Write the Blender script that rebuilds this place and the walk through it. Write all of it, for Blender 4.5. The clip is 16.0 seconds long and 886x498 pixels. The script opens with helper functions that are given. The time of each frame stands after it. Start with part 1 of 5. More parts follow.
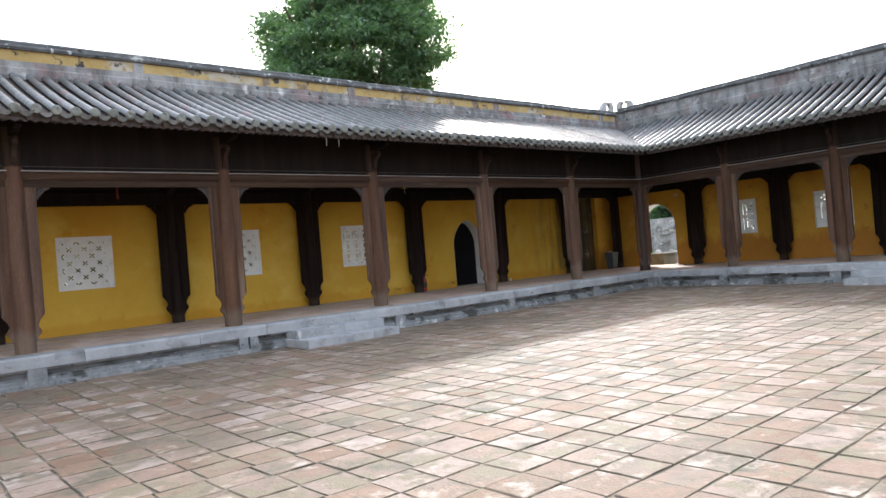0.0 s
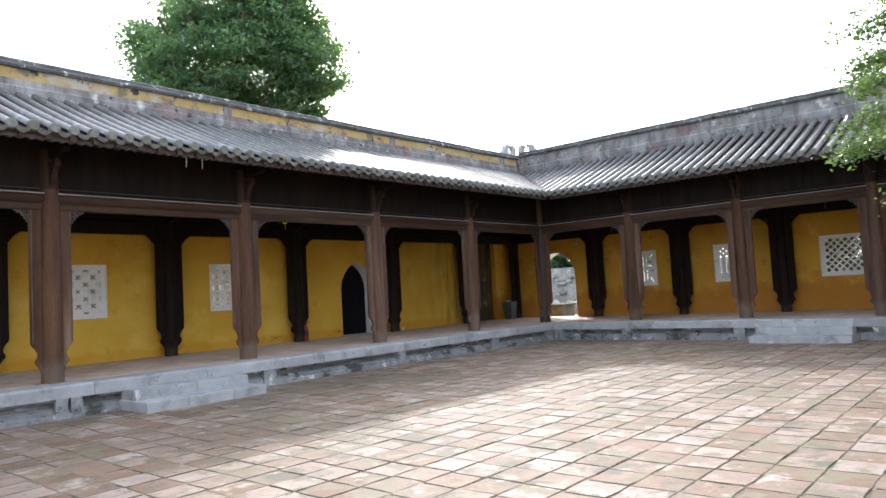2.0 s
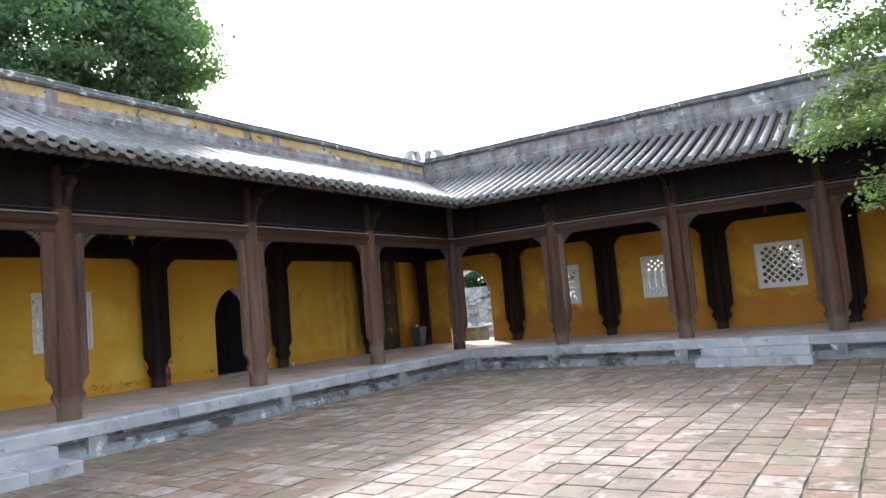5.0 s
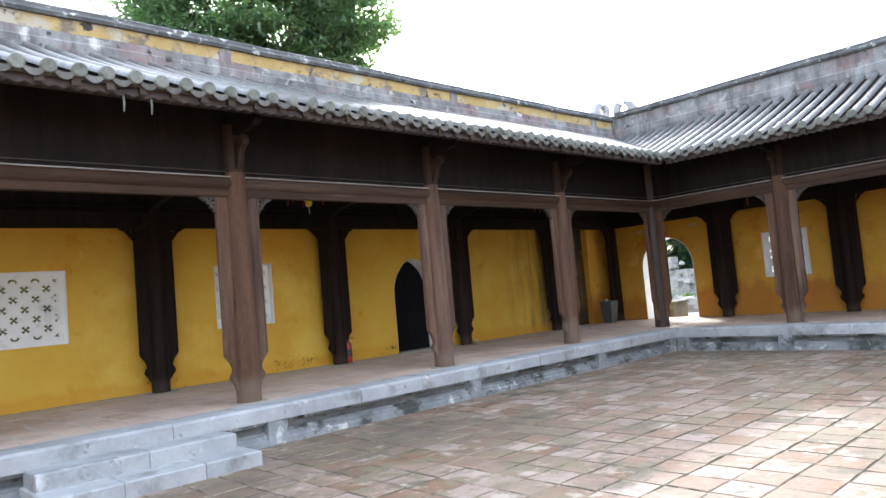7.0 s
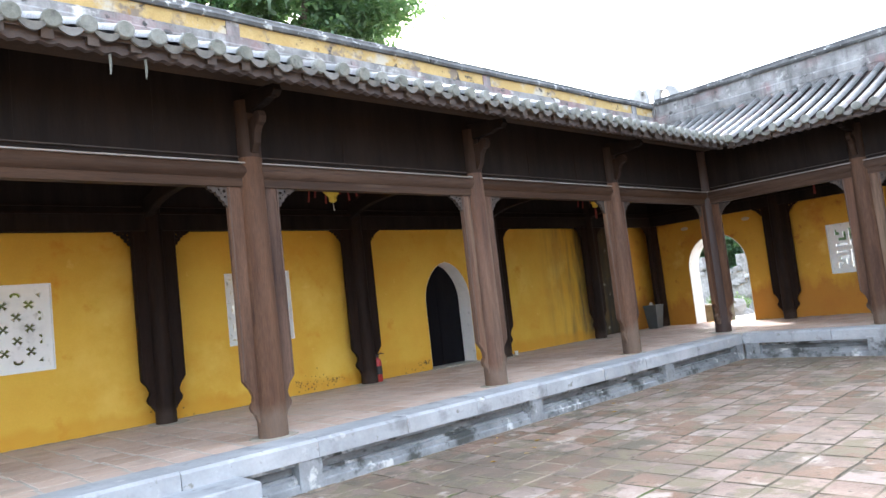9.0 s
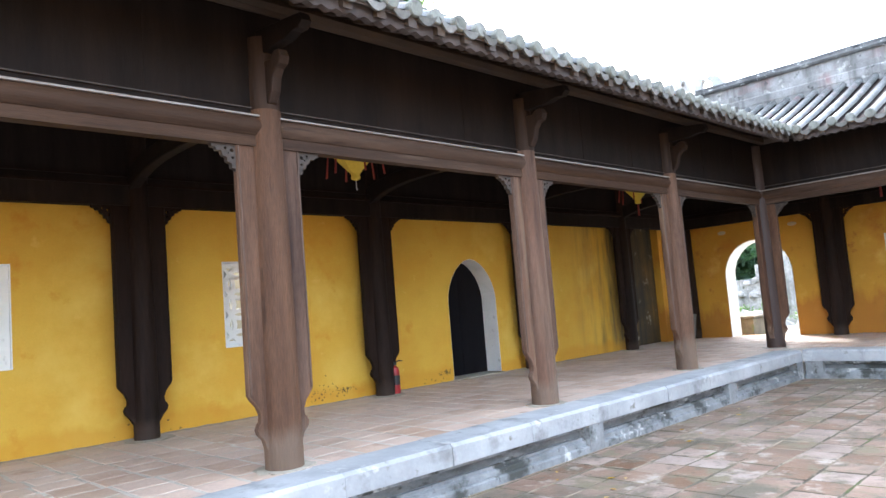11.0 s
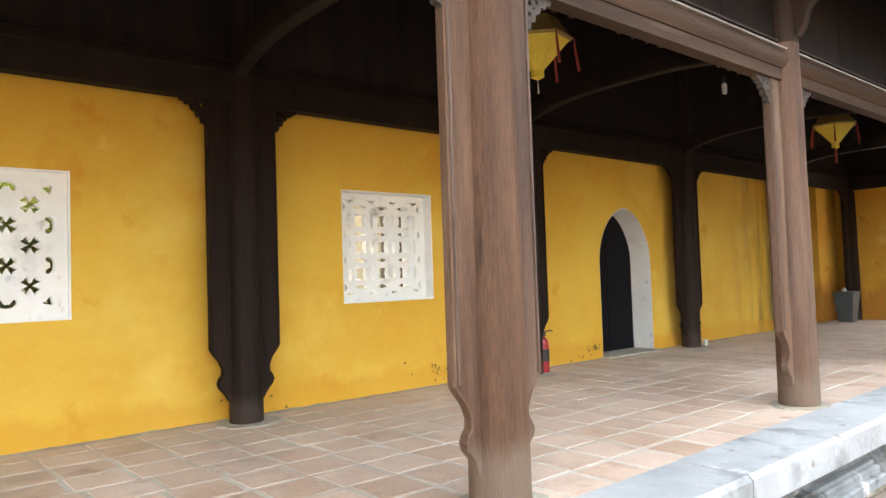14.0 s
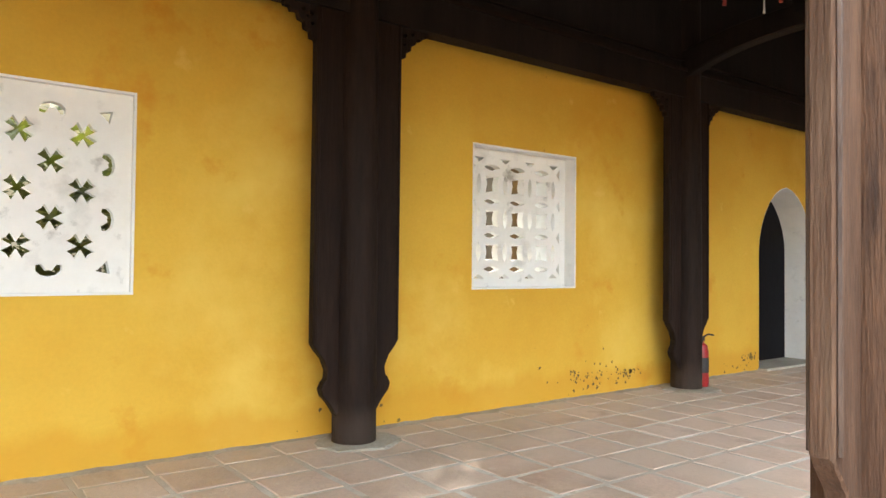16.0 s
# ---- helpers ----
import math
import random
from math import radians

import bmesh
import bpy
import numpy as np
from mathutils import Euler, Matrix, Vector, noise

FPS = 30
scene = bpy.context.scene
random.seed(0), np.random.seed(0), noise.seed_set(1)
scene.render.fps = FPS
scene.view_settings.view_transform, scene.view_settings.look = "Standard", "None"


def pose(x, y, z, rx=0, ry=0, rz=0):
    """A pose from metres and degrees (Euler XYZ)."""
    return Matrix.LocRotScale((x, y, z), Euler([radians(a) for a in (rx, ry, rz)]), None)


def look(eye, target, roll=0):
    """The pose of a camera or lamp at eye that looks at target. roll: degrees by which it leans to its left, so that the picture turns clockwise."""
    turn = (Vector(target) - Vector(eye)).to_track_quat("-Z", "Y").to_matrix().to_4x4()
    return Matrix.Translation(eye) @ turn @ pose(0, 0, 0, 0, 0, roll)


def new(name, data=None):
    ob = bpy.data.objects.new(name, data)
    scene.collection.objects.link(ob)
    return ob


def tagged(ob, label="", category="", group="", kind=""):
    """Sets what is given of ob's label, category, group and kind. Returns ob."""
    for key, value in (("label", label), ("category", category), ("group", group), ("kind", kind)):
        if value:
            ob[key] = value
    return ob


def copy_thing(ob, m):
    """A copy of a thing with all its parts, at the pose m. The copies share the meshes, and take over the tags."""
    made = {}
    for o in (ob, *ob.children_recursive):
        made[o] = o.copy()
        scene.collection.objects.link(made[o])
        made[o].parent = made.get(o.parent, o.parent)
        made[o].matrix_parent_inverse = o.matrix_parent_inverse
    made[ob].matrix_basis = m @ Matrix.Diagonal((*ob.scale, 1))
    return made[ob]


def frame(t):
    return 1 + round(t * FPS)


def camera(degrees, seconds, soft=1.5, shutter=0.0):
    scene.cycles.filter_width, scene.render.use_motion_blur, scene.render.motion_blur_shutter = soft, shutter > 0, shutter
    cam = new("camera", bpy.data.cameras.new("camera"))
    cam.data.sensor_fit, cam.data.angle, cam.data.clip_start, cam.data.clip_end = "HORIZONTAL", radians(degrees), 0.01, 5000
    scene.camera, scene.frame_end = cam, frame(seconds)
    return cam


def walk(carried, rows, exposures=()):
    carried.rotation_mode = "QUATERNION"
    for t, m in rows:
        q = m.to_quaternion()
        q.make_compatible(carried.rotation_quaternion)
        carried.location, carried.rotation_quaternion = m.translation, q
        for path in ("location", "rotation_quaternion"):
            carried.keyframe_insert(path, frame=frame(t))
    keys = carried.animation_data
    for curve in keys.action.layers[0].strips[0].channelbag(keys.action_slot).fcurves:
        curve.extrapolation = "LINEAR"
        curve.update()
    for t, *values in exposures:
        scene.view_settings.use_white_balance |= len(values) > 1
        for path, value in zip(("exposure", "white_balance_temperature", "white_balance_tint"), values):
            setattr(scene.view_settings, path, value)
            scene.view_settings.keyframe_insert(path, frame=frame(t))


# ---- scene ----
cam = camera(64.3, 16.0)
PATH = [
    (0, (0.192, 0.215, 1.502), (1.502, 1.726, 1.518), -4.7),
    (0.5, (0.467, 0.422, 1.571), (1.747, 1.958, 1.634), -3.2),
    (1, (0.74, 0.667, 1.609), (2.172, 2.062, 1.692), -4.9),
    (1.5, (1.099, 1.013, 1.585), (2.593, 2.339, 1.679), -5.5),
    (2, (1.47, 1.288, 1.509), (2.987, 2.586, 1.634), -3.2),
    (2.5, (1.8, 1.523, 1.532), (3.501, 2.566, 1.665), -4.5),
    (3, (2.203, 1.718, 1.578), (3.872, 2.81, 1.722), -3.4),
    (3.2, (2.334, 1.805, 1.576), (3.967, 2.956, 1.686), -3.8),
    (5.3, (3.723, 3.06, 1.562), (5.402, 4.133, 1.738), -5.1),
    (5.5, (3.844, 3.211, 1.548), (5.475, 4.355, 1.719), -4.5),
    (6, (4.171, 3.557, 1.568), (5.649, 4.894, 1.731), -3.7),
    (6.5, (4.334, 3.822, 1.548), (5.787, 5.183, 1.73), -4.7),
    (7, (4.505, 4.183, 1.589), (5.883, 5.626, 1.724), -5.0),
    (7.5, (4.633, 4.536, 1.599), (5.82, 6.141, 1.731), -5.0),
    (8, (4.76, 4.906, 1.64), (6.086, 6.4, 1.734), -5.4),
    (8.5, (4.937, 5.271, 1.611), (6.302, 6.726, 1.752), -6.5),
    (10.8, (5.636, 6.962, 1.628), (7.025, 8.386, 1.833), -4.7),
    (11, (5.683, 7.102, 1.634), (7.077, 8.524, 1.806), -4.6),
    (11.5, (5.733, 7.514, 1.599), (7.084, 8.978, 1.768), -6.2),
    (12, (5.819, 7.915, 1.62), (7.035, 9.495, 1.768), -4.0),
    (12.5, (5.913, 8.264, 1.628), (7.232, 9.761, 1.759), -3.7),
    (13, (6.078, 8.69, 1.618), (7.401, 10.185, 1.739), -4.6),
    (13.5, (6.156, 9.07, 1.595), (7.383, 10.645, 1.71), -2.1),
    (14, (6.216, 9.508, 1.595), (7.519, 11.023, 1.677), -1.9),
    (14.5, (6.351, 9.897, 1.627), (7.652, 11.414, 1.716), -1.7),
    (15, (6.424, 10.308, 1.61), (7.574, 11.942, 1.699), 0.2),
    (15.5, (6.444, 10.697, 1.613), (7.576, 12.342, 1.716), -2.8),
    (16, (6.547, 11.021, 1.557), (7.742, 12.624, 1.605), 0.6),
]
EXPOSURES = [(0.0, 0.87, 6100, 10), (3.0, 1.01, 6050, 10), (5.5, 1.19, 5950, 10), (8.0, 1.82, 5950, 10), (11.0, 2.27, 5800, 9), (11.5, 2.37, 5800, 9), (12.5, 2.42, 6250, 8), (14.5, 2.62, 6750, 7), (16.0, 2.55, 6750, 7)]
walk(cam, [(t, look(eye, target, roll)) for t, eye, target, roll in PATH], EXPOSURES)

# ---- light ----
SUN_AZ, SUN_EL = 40.5, 33.0          # degrees, from +x towards +y, and above the horizon
world = bpy.data.worlds.new("sky")
scene.world = world
world.use_nodes = True
wn = world.node_tree.nodes
sky = wn.new("ShaderNodeTexSky")
sky.sky_type, sky.sun_disc = "NISHITA", False
sky.sun_elevation, sky.sun_rotation = radians(SUN_EL), radians(90 - SUN_AZ)
sky.air_density, sky.dust_density, sky.ozone_density = 1.0, 4.0, 1.0
wn["Background"].inputs[1].default_value = 0.12
haze = wn.new("ShaderNodeMix")            # thin white haze over the whole sky
haze.data_type, haze.blend_type = "RGBA", "ADD"
haze.inputs[0].default_value, haze.inputs[7].default_value = 1.0, (6.0, 6.2, 6.5, 1)
world.node_tree.links.new(sky.outputs[0], haze.inputs[6])
world.node_tree.links.new(haze.outputs[2], wn["Background"].inputs[0])
sun = new("sun", bpy.data.lights.new("sun", "SUN"))
sun.data.energy, sun.data.angle, sun.data.color = 1.8, radians(3.0), (1.0, 0.95, 0.87)
sun_way = Vector((math.cos(radians(SUN_AZ)) * math.cos(radians(SUN_EL)), math.sin(radians(SUN_AZ)) * math.cos(radians(SUN_EL)), math.sin(radians(SUN_EL))))
sun.matrix_world = look(sun_way * 60, (0, 0, 0))


# ---- materials ----
def surface(name, dark, light, scale=3.0, fine=40.0, rough=0.8, bump=0.3, tint=0.0, spots=None, metal=0.0, spec=0.5, stretch=(1, 1, 1), streak=None, damp=None, local=False, amount=0.55, grain=0.78, tide=None, drift=None):
    """Two-scale mottled surface. spots: (colour, scale, threshold) blotches; streak: (colour, threshold) vertical runs; tide: (colour, height, wander, edge, strength) stain with a wavy upper edge; drift: (colour, start, end, wander, strength) dust that gathers towards +y."""
    m = bpy.data.materials.new(name)
    m.use_nodes = True
    n, l = m.node_tree.nodes, m.node_tree.links
    b = n["Principled BSDF"]
    src = n.new("ShaderNodeTexCoord").outputs["Object"] if local else n.new("ShaderNodeNewGeometry").outputs["Position"]
    info = n.new("ShaderNodeObjectInfo")
    isl = n.new("ShaderNodeNewGeometry")
    rnd = n.new("ShaderNodeMath")
    rnd.operation = "ADD"
    l.new(info.outputs["Random"], rnd.inputs[0])
    l.new(isl.outputs["Random Per Island"], rnd.inputs[1])
    shift = n.new("ShaderNodeVectorMath")
    shift.operation = "MULTIPLY_ADD"
    shift.inputs[1].default_value = stretch
    l.new(src, shift.inputs[0])
    if tint:
        comb = n.new("ShaderNodeCombineXYZ")
        mul = n.new("ShaderNodeMath")
        mul.operation = "MULTIPLY"
        mul.inputs[1].default_value = 23.0
        l.new(rnd.outputs[0], mul.inputs[0])
        for k in range(3):
            l.new(mul.outputs[0], comb.inputs[k])
        l.new(comb.outputs[0], shift.inputs[2])
    def noise_tex(sc, detail=6.0, vec=None):
        t = n.new("ShaderNodeTexNoise")
        t.inputs["Scale"].default_value, t.inputs["Detail"].default_value, t.inputs["Roughness"].default_value = sc, detail, 0.6
        l.new(vec or shift.outputs[0], t.inputs["Vector"])
        return t.outputs["Fac"]
    def ramp(fac, lo, hi):
        r = n.new("ShaderNodeMapRange")
        r.inputs[1].default_value, r.inputs[2].default_value = lo, hi
        l.new(fac, r.inputs[0])
        return r.outputs[0]
    def mix(fac, a, c, mode="MIX"):
        x = n.new("ShaderNodeMix")
        x.data_type, x.blend_type = "RGBA", mode
        for sock, v in ((x.inputs[0], fac), (x.inputs[6], a), (x.inputs[7], c)):
            if isinstance(v, bpy.types.NodeSocket):
                l.new(v, sock)
            elif isinstance(v, (int, float)):
                sock.default_value = v
            else:
                sock.default_value = (*v, 1)
        return x.outputs[2]
    big, small = noise_tex(scale), noise_tex(fine, 4.0)
    col = mix(ramp(big, 0.5 - amount / 2.5, 0.5 + amount / 2.5), dark, light)
    col = mix(ramp(small, 0.25, 0.75), mix(1.0, col, (grain, grain, grain), "MULTIPLY"), col)
    if tint:
        rr = n.new("ShaderNodeMath")
        rr.operation = "FRACT"
        l.new(rnd.outputs[0], rr.inputs[0])
        v = n.new("ShaderNodeHueSaturation")
        mp = n.new("ShaderNodeMapRange")
        mp.inputs[3].default_value, mp.inputs[4].default_value = 1 - tint, 1 + tint
        l.new(rr.outputs[0], mp.inputs[0])
        l.new(mp.outputs[0], v.inputs["Value"])
        ms = n.new("ShaderNodeMapRange")
        ms.inputs[3].default_value, ms.inputs[4].default_value = 1 + tint * 0.9, 1 - tint * 1.2
        l.new(rr.outputs[0], ms.inputs[0])
        l.new(ms.outputs[0], v.inputs["Saturation"])
        l.new(col, v.inputs["Color"])
        col = v.outputs["Color"]
    for sp in spots or ():
        colour, sc, thr = sp[:3]
        soft = sp[3] if len(sp) > 3 else 0.08
        col = mix(ramp(noise_tex(sc, 8.0, src if len(sp) > 4 else None), thr, thr + soft), col, colour)
    if streak:
        sv = n.new("ShaderNodeVectorMath")
        sv.operation = "MULTIPLY"
        sv.inputs[1].default_value = (5, 5, 0.45)
        l.new(src, sv.inputs[0])
        col = mix(ramp(noise_tex(1.0, 6.0, sv.outputs[0]), streak[1], streak[1] + 0.25), col, streak[0])
    if damp:                      # run-off streaks within a stretch of the wall
        x0, x1, colour = damp
        sep = n.new("ShaderNodeSeparateXYZ")
        l.new(src, sep.inputs[0])
        sv = n.new("ShaderNodeVectorMath")
        sv.operation = "MULTIPLY"
        sv.inputs[1].default_value = (4, 4, 0.6)
        l.new(src, sv.inputs[0])
        both = n.new("ShaderNodeMath")
        both.operation = "MULTIPLY"
        l.new(ramp(sep.outputs[0], x0, x1), both.inputs[0])
        l.new(ramp(noise_tex(1.0, 7.0, sv.outputs[0]), 0.42, 0.66), both.inputs[1])
        col = mix(both.outputs[0], col, colour)
    if drift:
        colour, start, end, wander, strength = drift
        where = n.new("ShaderNodeNewGeometry").outputs["Position"]
        sep = n.new("ShaderNodeSeparateXYZ")
        l.new(where, sep.inputs[0])
        lift = n.new("ShaderNodeMath")
        lift.operation = "MULTIPLY_ADD"
        lift.inputs[1].default_value = wander
        l.new(noise_tex(1.4, 7.0, where), lift.inputs[0])
        l.new(sep.outputs[1], lift.inputs[2])
        r = n.new("ShaderNodeMapRange")
        r.inputs[1].default_value, r.inputs[2].default_value = start + wander / 2, end + wander / 2
        r.inputs[3].default_value, r.inputs[4].default_value = 0.0, strength
        l.new(lift.outputs[0], r.inputs[0])
        col = mix(r.outputs[0], col, colour)
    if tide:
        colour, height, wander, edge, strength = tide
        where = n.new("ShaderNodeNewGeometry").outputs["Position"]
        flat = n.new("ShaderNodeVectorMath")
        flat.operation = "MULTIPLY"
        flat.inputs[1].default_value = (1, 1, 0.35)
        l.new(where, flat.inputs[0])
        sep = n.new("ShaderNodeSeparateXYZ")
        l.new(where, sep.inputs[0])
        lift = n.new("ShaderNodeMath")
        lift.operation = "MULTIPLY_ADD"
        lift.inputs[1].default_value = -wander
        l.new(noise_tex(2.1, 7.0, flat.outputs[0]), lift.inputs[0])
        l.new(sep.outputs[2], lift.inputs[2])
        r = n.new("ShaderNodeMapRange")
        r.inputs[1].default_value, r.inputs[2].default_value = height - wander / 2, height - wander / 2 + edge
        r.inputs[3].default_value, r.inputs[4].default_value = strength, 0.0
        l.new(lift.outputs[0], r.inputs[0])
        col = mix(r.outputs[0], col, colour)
    l.new(col, b.inputs["Base Color"])
    b.inputs["Metallic"].default_value = metal
    b.inputs["Specular IOR Level"].default_value = spec
    rg = n.new("ShaderNodeMapRange")
    rg.inputs[3].default_value, rg.inputs[4].default_value = max(0.05, rough - 0.12), min(1, rough + 0.1)
    l.new(big, rg.inputs[0])
    l.new(rg.outputs[0], b.inputs["Roughness"])
    if bump:
        bp = n.new("ShaderNodeBump")
        bp.inputs["Strength"].default_value, bp.inputs["Distance"].default_value = bump, 0.02
        add = n.new("ShaderNodeMath")
        add.operation = "MULTIPLY_ADD"
        add.inputs[1].default_value = 0.6
        l.new(small, add.inputs[0])
        l.new(big, add.inputs[2])
        l.new(add.outputs[0], bp.inputs["Height"])
        l.new(bp.outputs[0], b.inputs["Normal"])
    return m


def leaf_surface(name, dark, light, thin=0.35, rough=0.5):
    """Leaves: diffuse and gloss with some light passing through."""
    m = surface(name, dark, light, 1.2, 9.0, rough, 0.0, 0.35)
    b = m.node_tree.nodes["Principled BSDF"]
    tr = m.node_tree.nodes.new("ShaderNodeBsdfTranslucent")
    tr.inputs[0].default_value = (light[0] * 1.6, light[1] * 1.7, light[2] * 0.8, 1)
    mx = m.node_tree.nodes.new("ShaderNodeMixShader")
    mx.inputs[0].default_value = thin
    out = m.node_tree.nodes["Material Output"]
    m.node_tree.links.new(b.outputs[0], mx.inputs[1])
    m.node_tree.links.new(tr.outputs[0], mx.inputs[2])
    m.node_tree.links.new(mx.outputs[0], out.inputs[0])
    return m


GROUND, FLOOR = 0.14, 0.57                 # heights of the courtyard paving and the gallery floor
M = {}
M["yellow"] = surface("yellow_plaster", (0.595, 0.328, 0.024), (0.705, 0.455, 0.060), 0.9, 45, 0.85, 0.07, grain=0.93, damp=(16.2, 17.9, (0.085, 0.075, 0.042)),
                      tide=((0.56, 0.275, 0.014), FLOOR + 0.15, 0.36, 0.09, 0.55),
                      spots=[((0.60, 0.30, 0.018), 0.55, 0.54, 0.16), ((0.72, 0.485, 0.085), 0.8, 0.53, 0.16), ((0.57, 0.27, 0.016), 2.4, 0.62, 0.12), ((0.73, 0.48, 0.10), 4.0, 0.65, 0.12), ((0.42, 0.23, 0.03), 11.0, 0.70, 0.07)])
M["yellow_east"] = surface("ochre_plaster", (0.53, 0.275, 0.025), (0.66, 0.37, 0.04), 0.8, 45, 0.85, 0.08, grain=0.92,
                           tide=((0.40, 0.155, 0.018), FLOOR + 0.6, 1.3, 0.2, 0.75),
                           spots=[((0.46, 0.18, 0.02), 1.1, 0.53, 0.16), ((0.68, 0.42, 0.09), 1.7, 0.58, 0.18), ((0.38, 0.15, 0.02), 3.6, 0.60, 0.12)])
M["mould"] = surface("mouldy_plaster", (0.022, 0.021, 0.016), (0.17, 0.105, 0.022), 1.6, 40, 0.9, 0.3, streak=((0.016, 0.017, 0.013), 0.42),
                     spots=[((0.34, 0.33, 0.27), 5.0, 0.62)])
M["white"] = surface("white_lime", (0.74, 0.74, 0.70), (0.84, 0.84, 0.80), 3.0, 25, 0.85, 0.06, grain=0.95, spots=[((0.50, 0.50, 0.46), 4.0, 0.57, 0.2), ((0.36, 0.36, 0.33), 7.0, 0.62, 0.14)])
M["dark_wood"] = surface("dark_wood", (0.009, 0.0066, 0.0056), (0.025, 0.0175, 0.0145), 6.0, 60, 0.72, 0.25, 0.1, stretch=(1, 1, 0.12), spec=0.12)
M["inner_wood"] = surface("inner_column_wood", (0.011, 0.007, 0.0055), (0.033, 0.019, 0.0135), 8.0, 70, 0.7, 0.5, 0.1, stretch=(1, 1, 0.10), spec=0.12, grain=0.6, tide=((0.075, 0.055, 0.043), FLOOR + 0.12, 0.35, 0.12, 0.45))
M["post_wood"] = surface("weathered_wood", (0.052, 0.024, 0.015), (0.218, 0.120, 0.072), 5.5, 150, 0.68, 0.8, 0.12, stretch=(1, 1, 0.09), spec=0.25, grain=0.50, amount=0.55, tide=((0.21, 0.165, 0.125), FLOOR + 0.25, 0.6, 0.14, 0.45),
                         spots=[((0.26, 0.18, 0.12), 2.5, 0.59, 0.18), ((0.034, 0.018, 0.012), 9.0, 0.63, 0.10), ((0.165, 0.078, 0.046), 1.8, 0.56, 0.18), ((0.26, 0.21, 0.165), 13.0, 0.68, 0.08)])
M["corner_wood"] = surface("dark_weathered_wood", (0.045, 0.028, 0.024), (0.085, 0.055, 0.045), 5.0, 55, 0.62, 0.35, 0.1, stretch=(1, 1, 0.06), spec=0.4)
M["rail_wood"] = surface("weathered_rail_wood", (0.034, 0.018, 0.011), (0.100, 0.057, 0.035), 6.0, 80, 0.68, 0.4, 0.1, stretch=(0.08, 0.08, 1), spec=0.2, grain=0.65, spots=[((0.15, 0.105, 0.075), 4.0, 0.60, 0.12), ((0.022, 0.012, 0.008), 7.0, 0.60, 0.10)])
# Same wood as the outer shafts; the eave's shade is put into this colour.
M["upper_shade_wood"] = surface("eave_shaded_wood", (0.022, 0.013, 0.009), (0.060, 0.036, 0.025), 7.0, 80, 0.7, 0.4, 0.1, stretch=(1, 1, 0.06), spec=0.15)
M["ledge_wood"] = surface("carved_grey_wood", (0.024, 0.017, 0.013), (0.085, 0.064, 0.050), 14, 60, 0.7, 0.4)
M["bead_wood"] = surface("rubbed_bead_wood", (0.05, 0.027, 0.018), (0.17, 0.105, 0.07), 12.0, 70, 0.6, 0.5, 0.1, stretch=(1, 1, 0.3))
# The highlight along the beam's top edge is put into this pale colour.
M["ledge"] = surface("highlit_pale_ledge", (0.24, 0.21, 0.18), (0.42, 0.38, 0.34), 4.0, 60, 0.6, 0.2, stretch=(0.4, 0.4, 1))
M["rafter"] = surface("rafter_wood", (0.030, 0.018, 0.011), (0.075, 0.045, 0.025), 3.0, 40, 0.7, 0.2, 0.3)
M["brick_tile"] = surface("courtyard_brick_tile", (0.205, 0.124, 0.082), (0.365, 0.256, 0.188), 2.2, 45, 0.66, 0.7, 0.30, spec=0.36,
                          spots=[((0.20, 0.155, 0.115), 1.6, 0.54, 0.14), ((0.43, 0.35, 0.28), 5.0, 0.62, 0.12), ((0.14, 0.115, 0.085), 6.0, 0.58, 0.12), ((0.145, 0.110, 0.080), 0.55, 0.50, 0.16, True),
                                 ((0.19, 0.160, 0.100), 0.85, 0.585, 0.08, True), ((0.125, 0.105, 0.072), 2.3, 0.535, 0.10, True), ((0.39, 0.33, 0.272), 3.6, 0.57, 0.10, True), ((0.10, 0.084, 0.058), 7.0, 0.60, 0.08, True), ((0.185, 0.152, 0.095), 3.1, 0.545, 0.06, True)])
M["joint"] = surface("dark_joint_soil", (0.085, 0.072, 0.050), (0.19, 0.158, 0.11), 4.0, 60, 0.95, 0.4, spots=[((0.27, 0.215, 0.155), 1.7, 0.50, 0.10), ((0.26, 0.205, 0.15), 6.0, 0.56, 0.08), ((0.08, 0.10, 0.03), 1.2, 0.6)])
M["floor_tile"] = surface("terracotta_floor_tile", (0.49, 0.335, 0.245), (0.68, 0.515, 0.40), 2.0, 45, 0.66, 0.3, 0.13, drift=((0.47, 0.40, 0.31), 13.95, 14.5, 0.9, 0.5),
                          spots=[((0.62, 0.47, 0.365), 0.9, 0.50, 0.2, True), ((0.36, 0.235, 0.165), 2.6, 0.60, 0.12), ((0.66, 0.56, 0.46), 7.0, 0.64, 0.12), ((0.40, 0.31, 0.235), 1.6, 0.56, 0.12, True), ((0.52, 0.405, 0.315), 0.7, 0.54, 0.14, True)])
M["dust"] = surface("dusty_mortar", (0.34, 0.30, 0.23), (0.50, 0.45, 0.36), 5, 40, 0.95, 0.4)
M["mortar"] = surface("pale_mortar", (0.42, 0.365, 0.29), (0.74, 0.69, 0.61), 1.3, 50, 0.9, 0.3, drift=((0.47, 0.40, 0.31), 13.95, 14.5, 0.9, 0.65), spots=[((0.45, 0.35, 0.27), 5.0, 0.56, 0.1)])
M["stone"] = surface("grey_kerb_stone", (0.30, 0.312, 0.318), (0.475, 0.487, 0.492), 2.4, 30, 0.75, 0.3, 0.1, grain=0.88, spots=[((0.16, 0.165, 0.16), 2.2, 0.55, 0.16), ((0.58, 0.58, 0.57), 4.0, 0.62, 0.12), ((0.20, 0.195, 0.16), 9.0, 0.63, 0.08)])
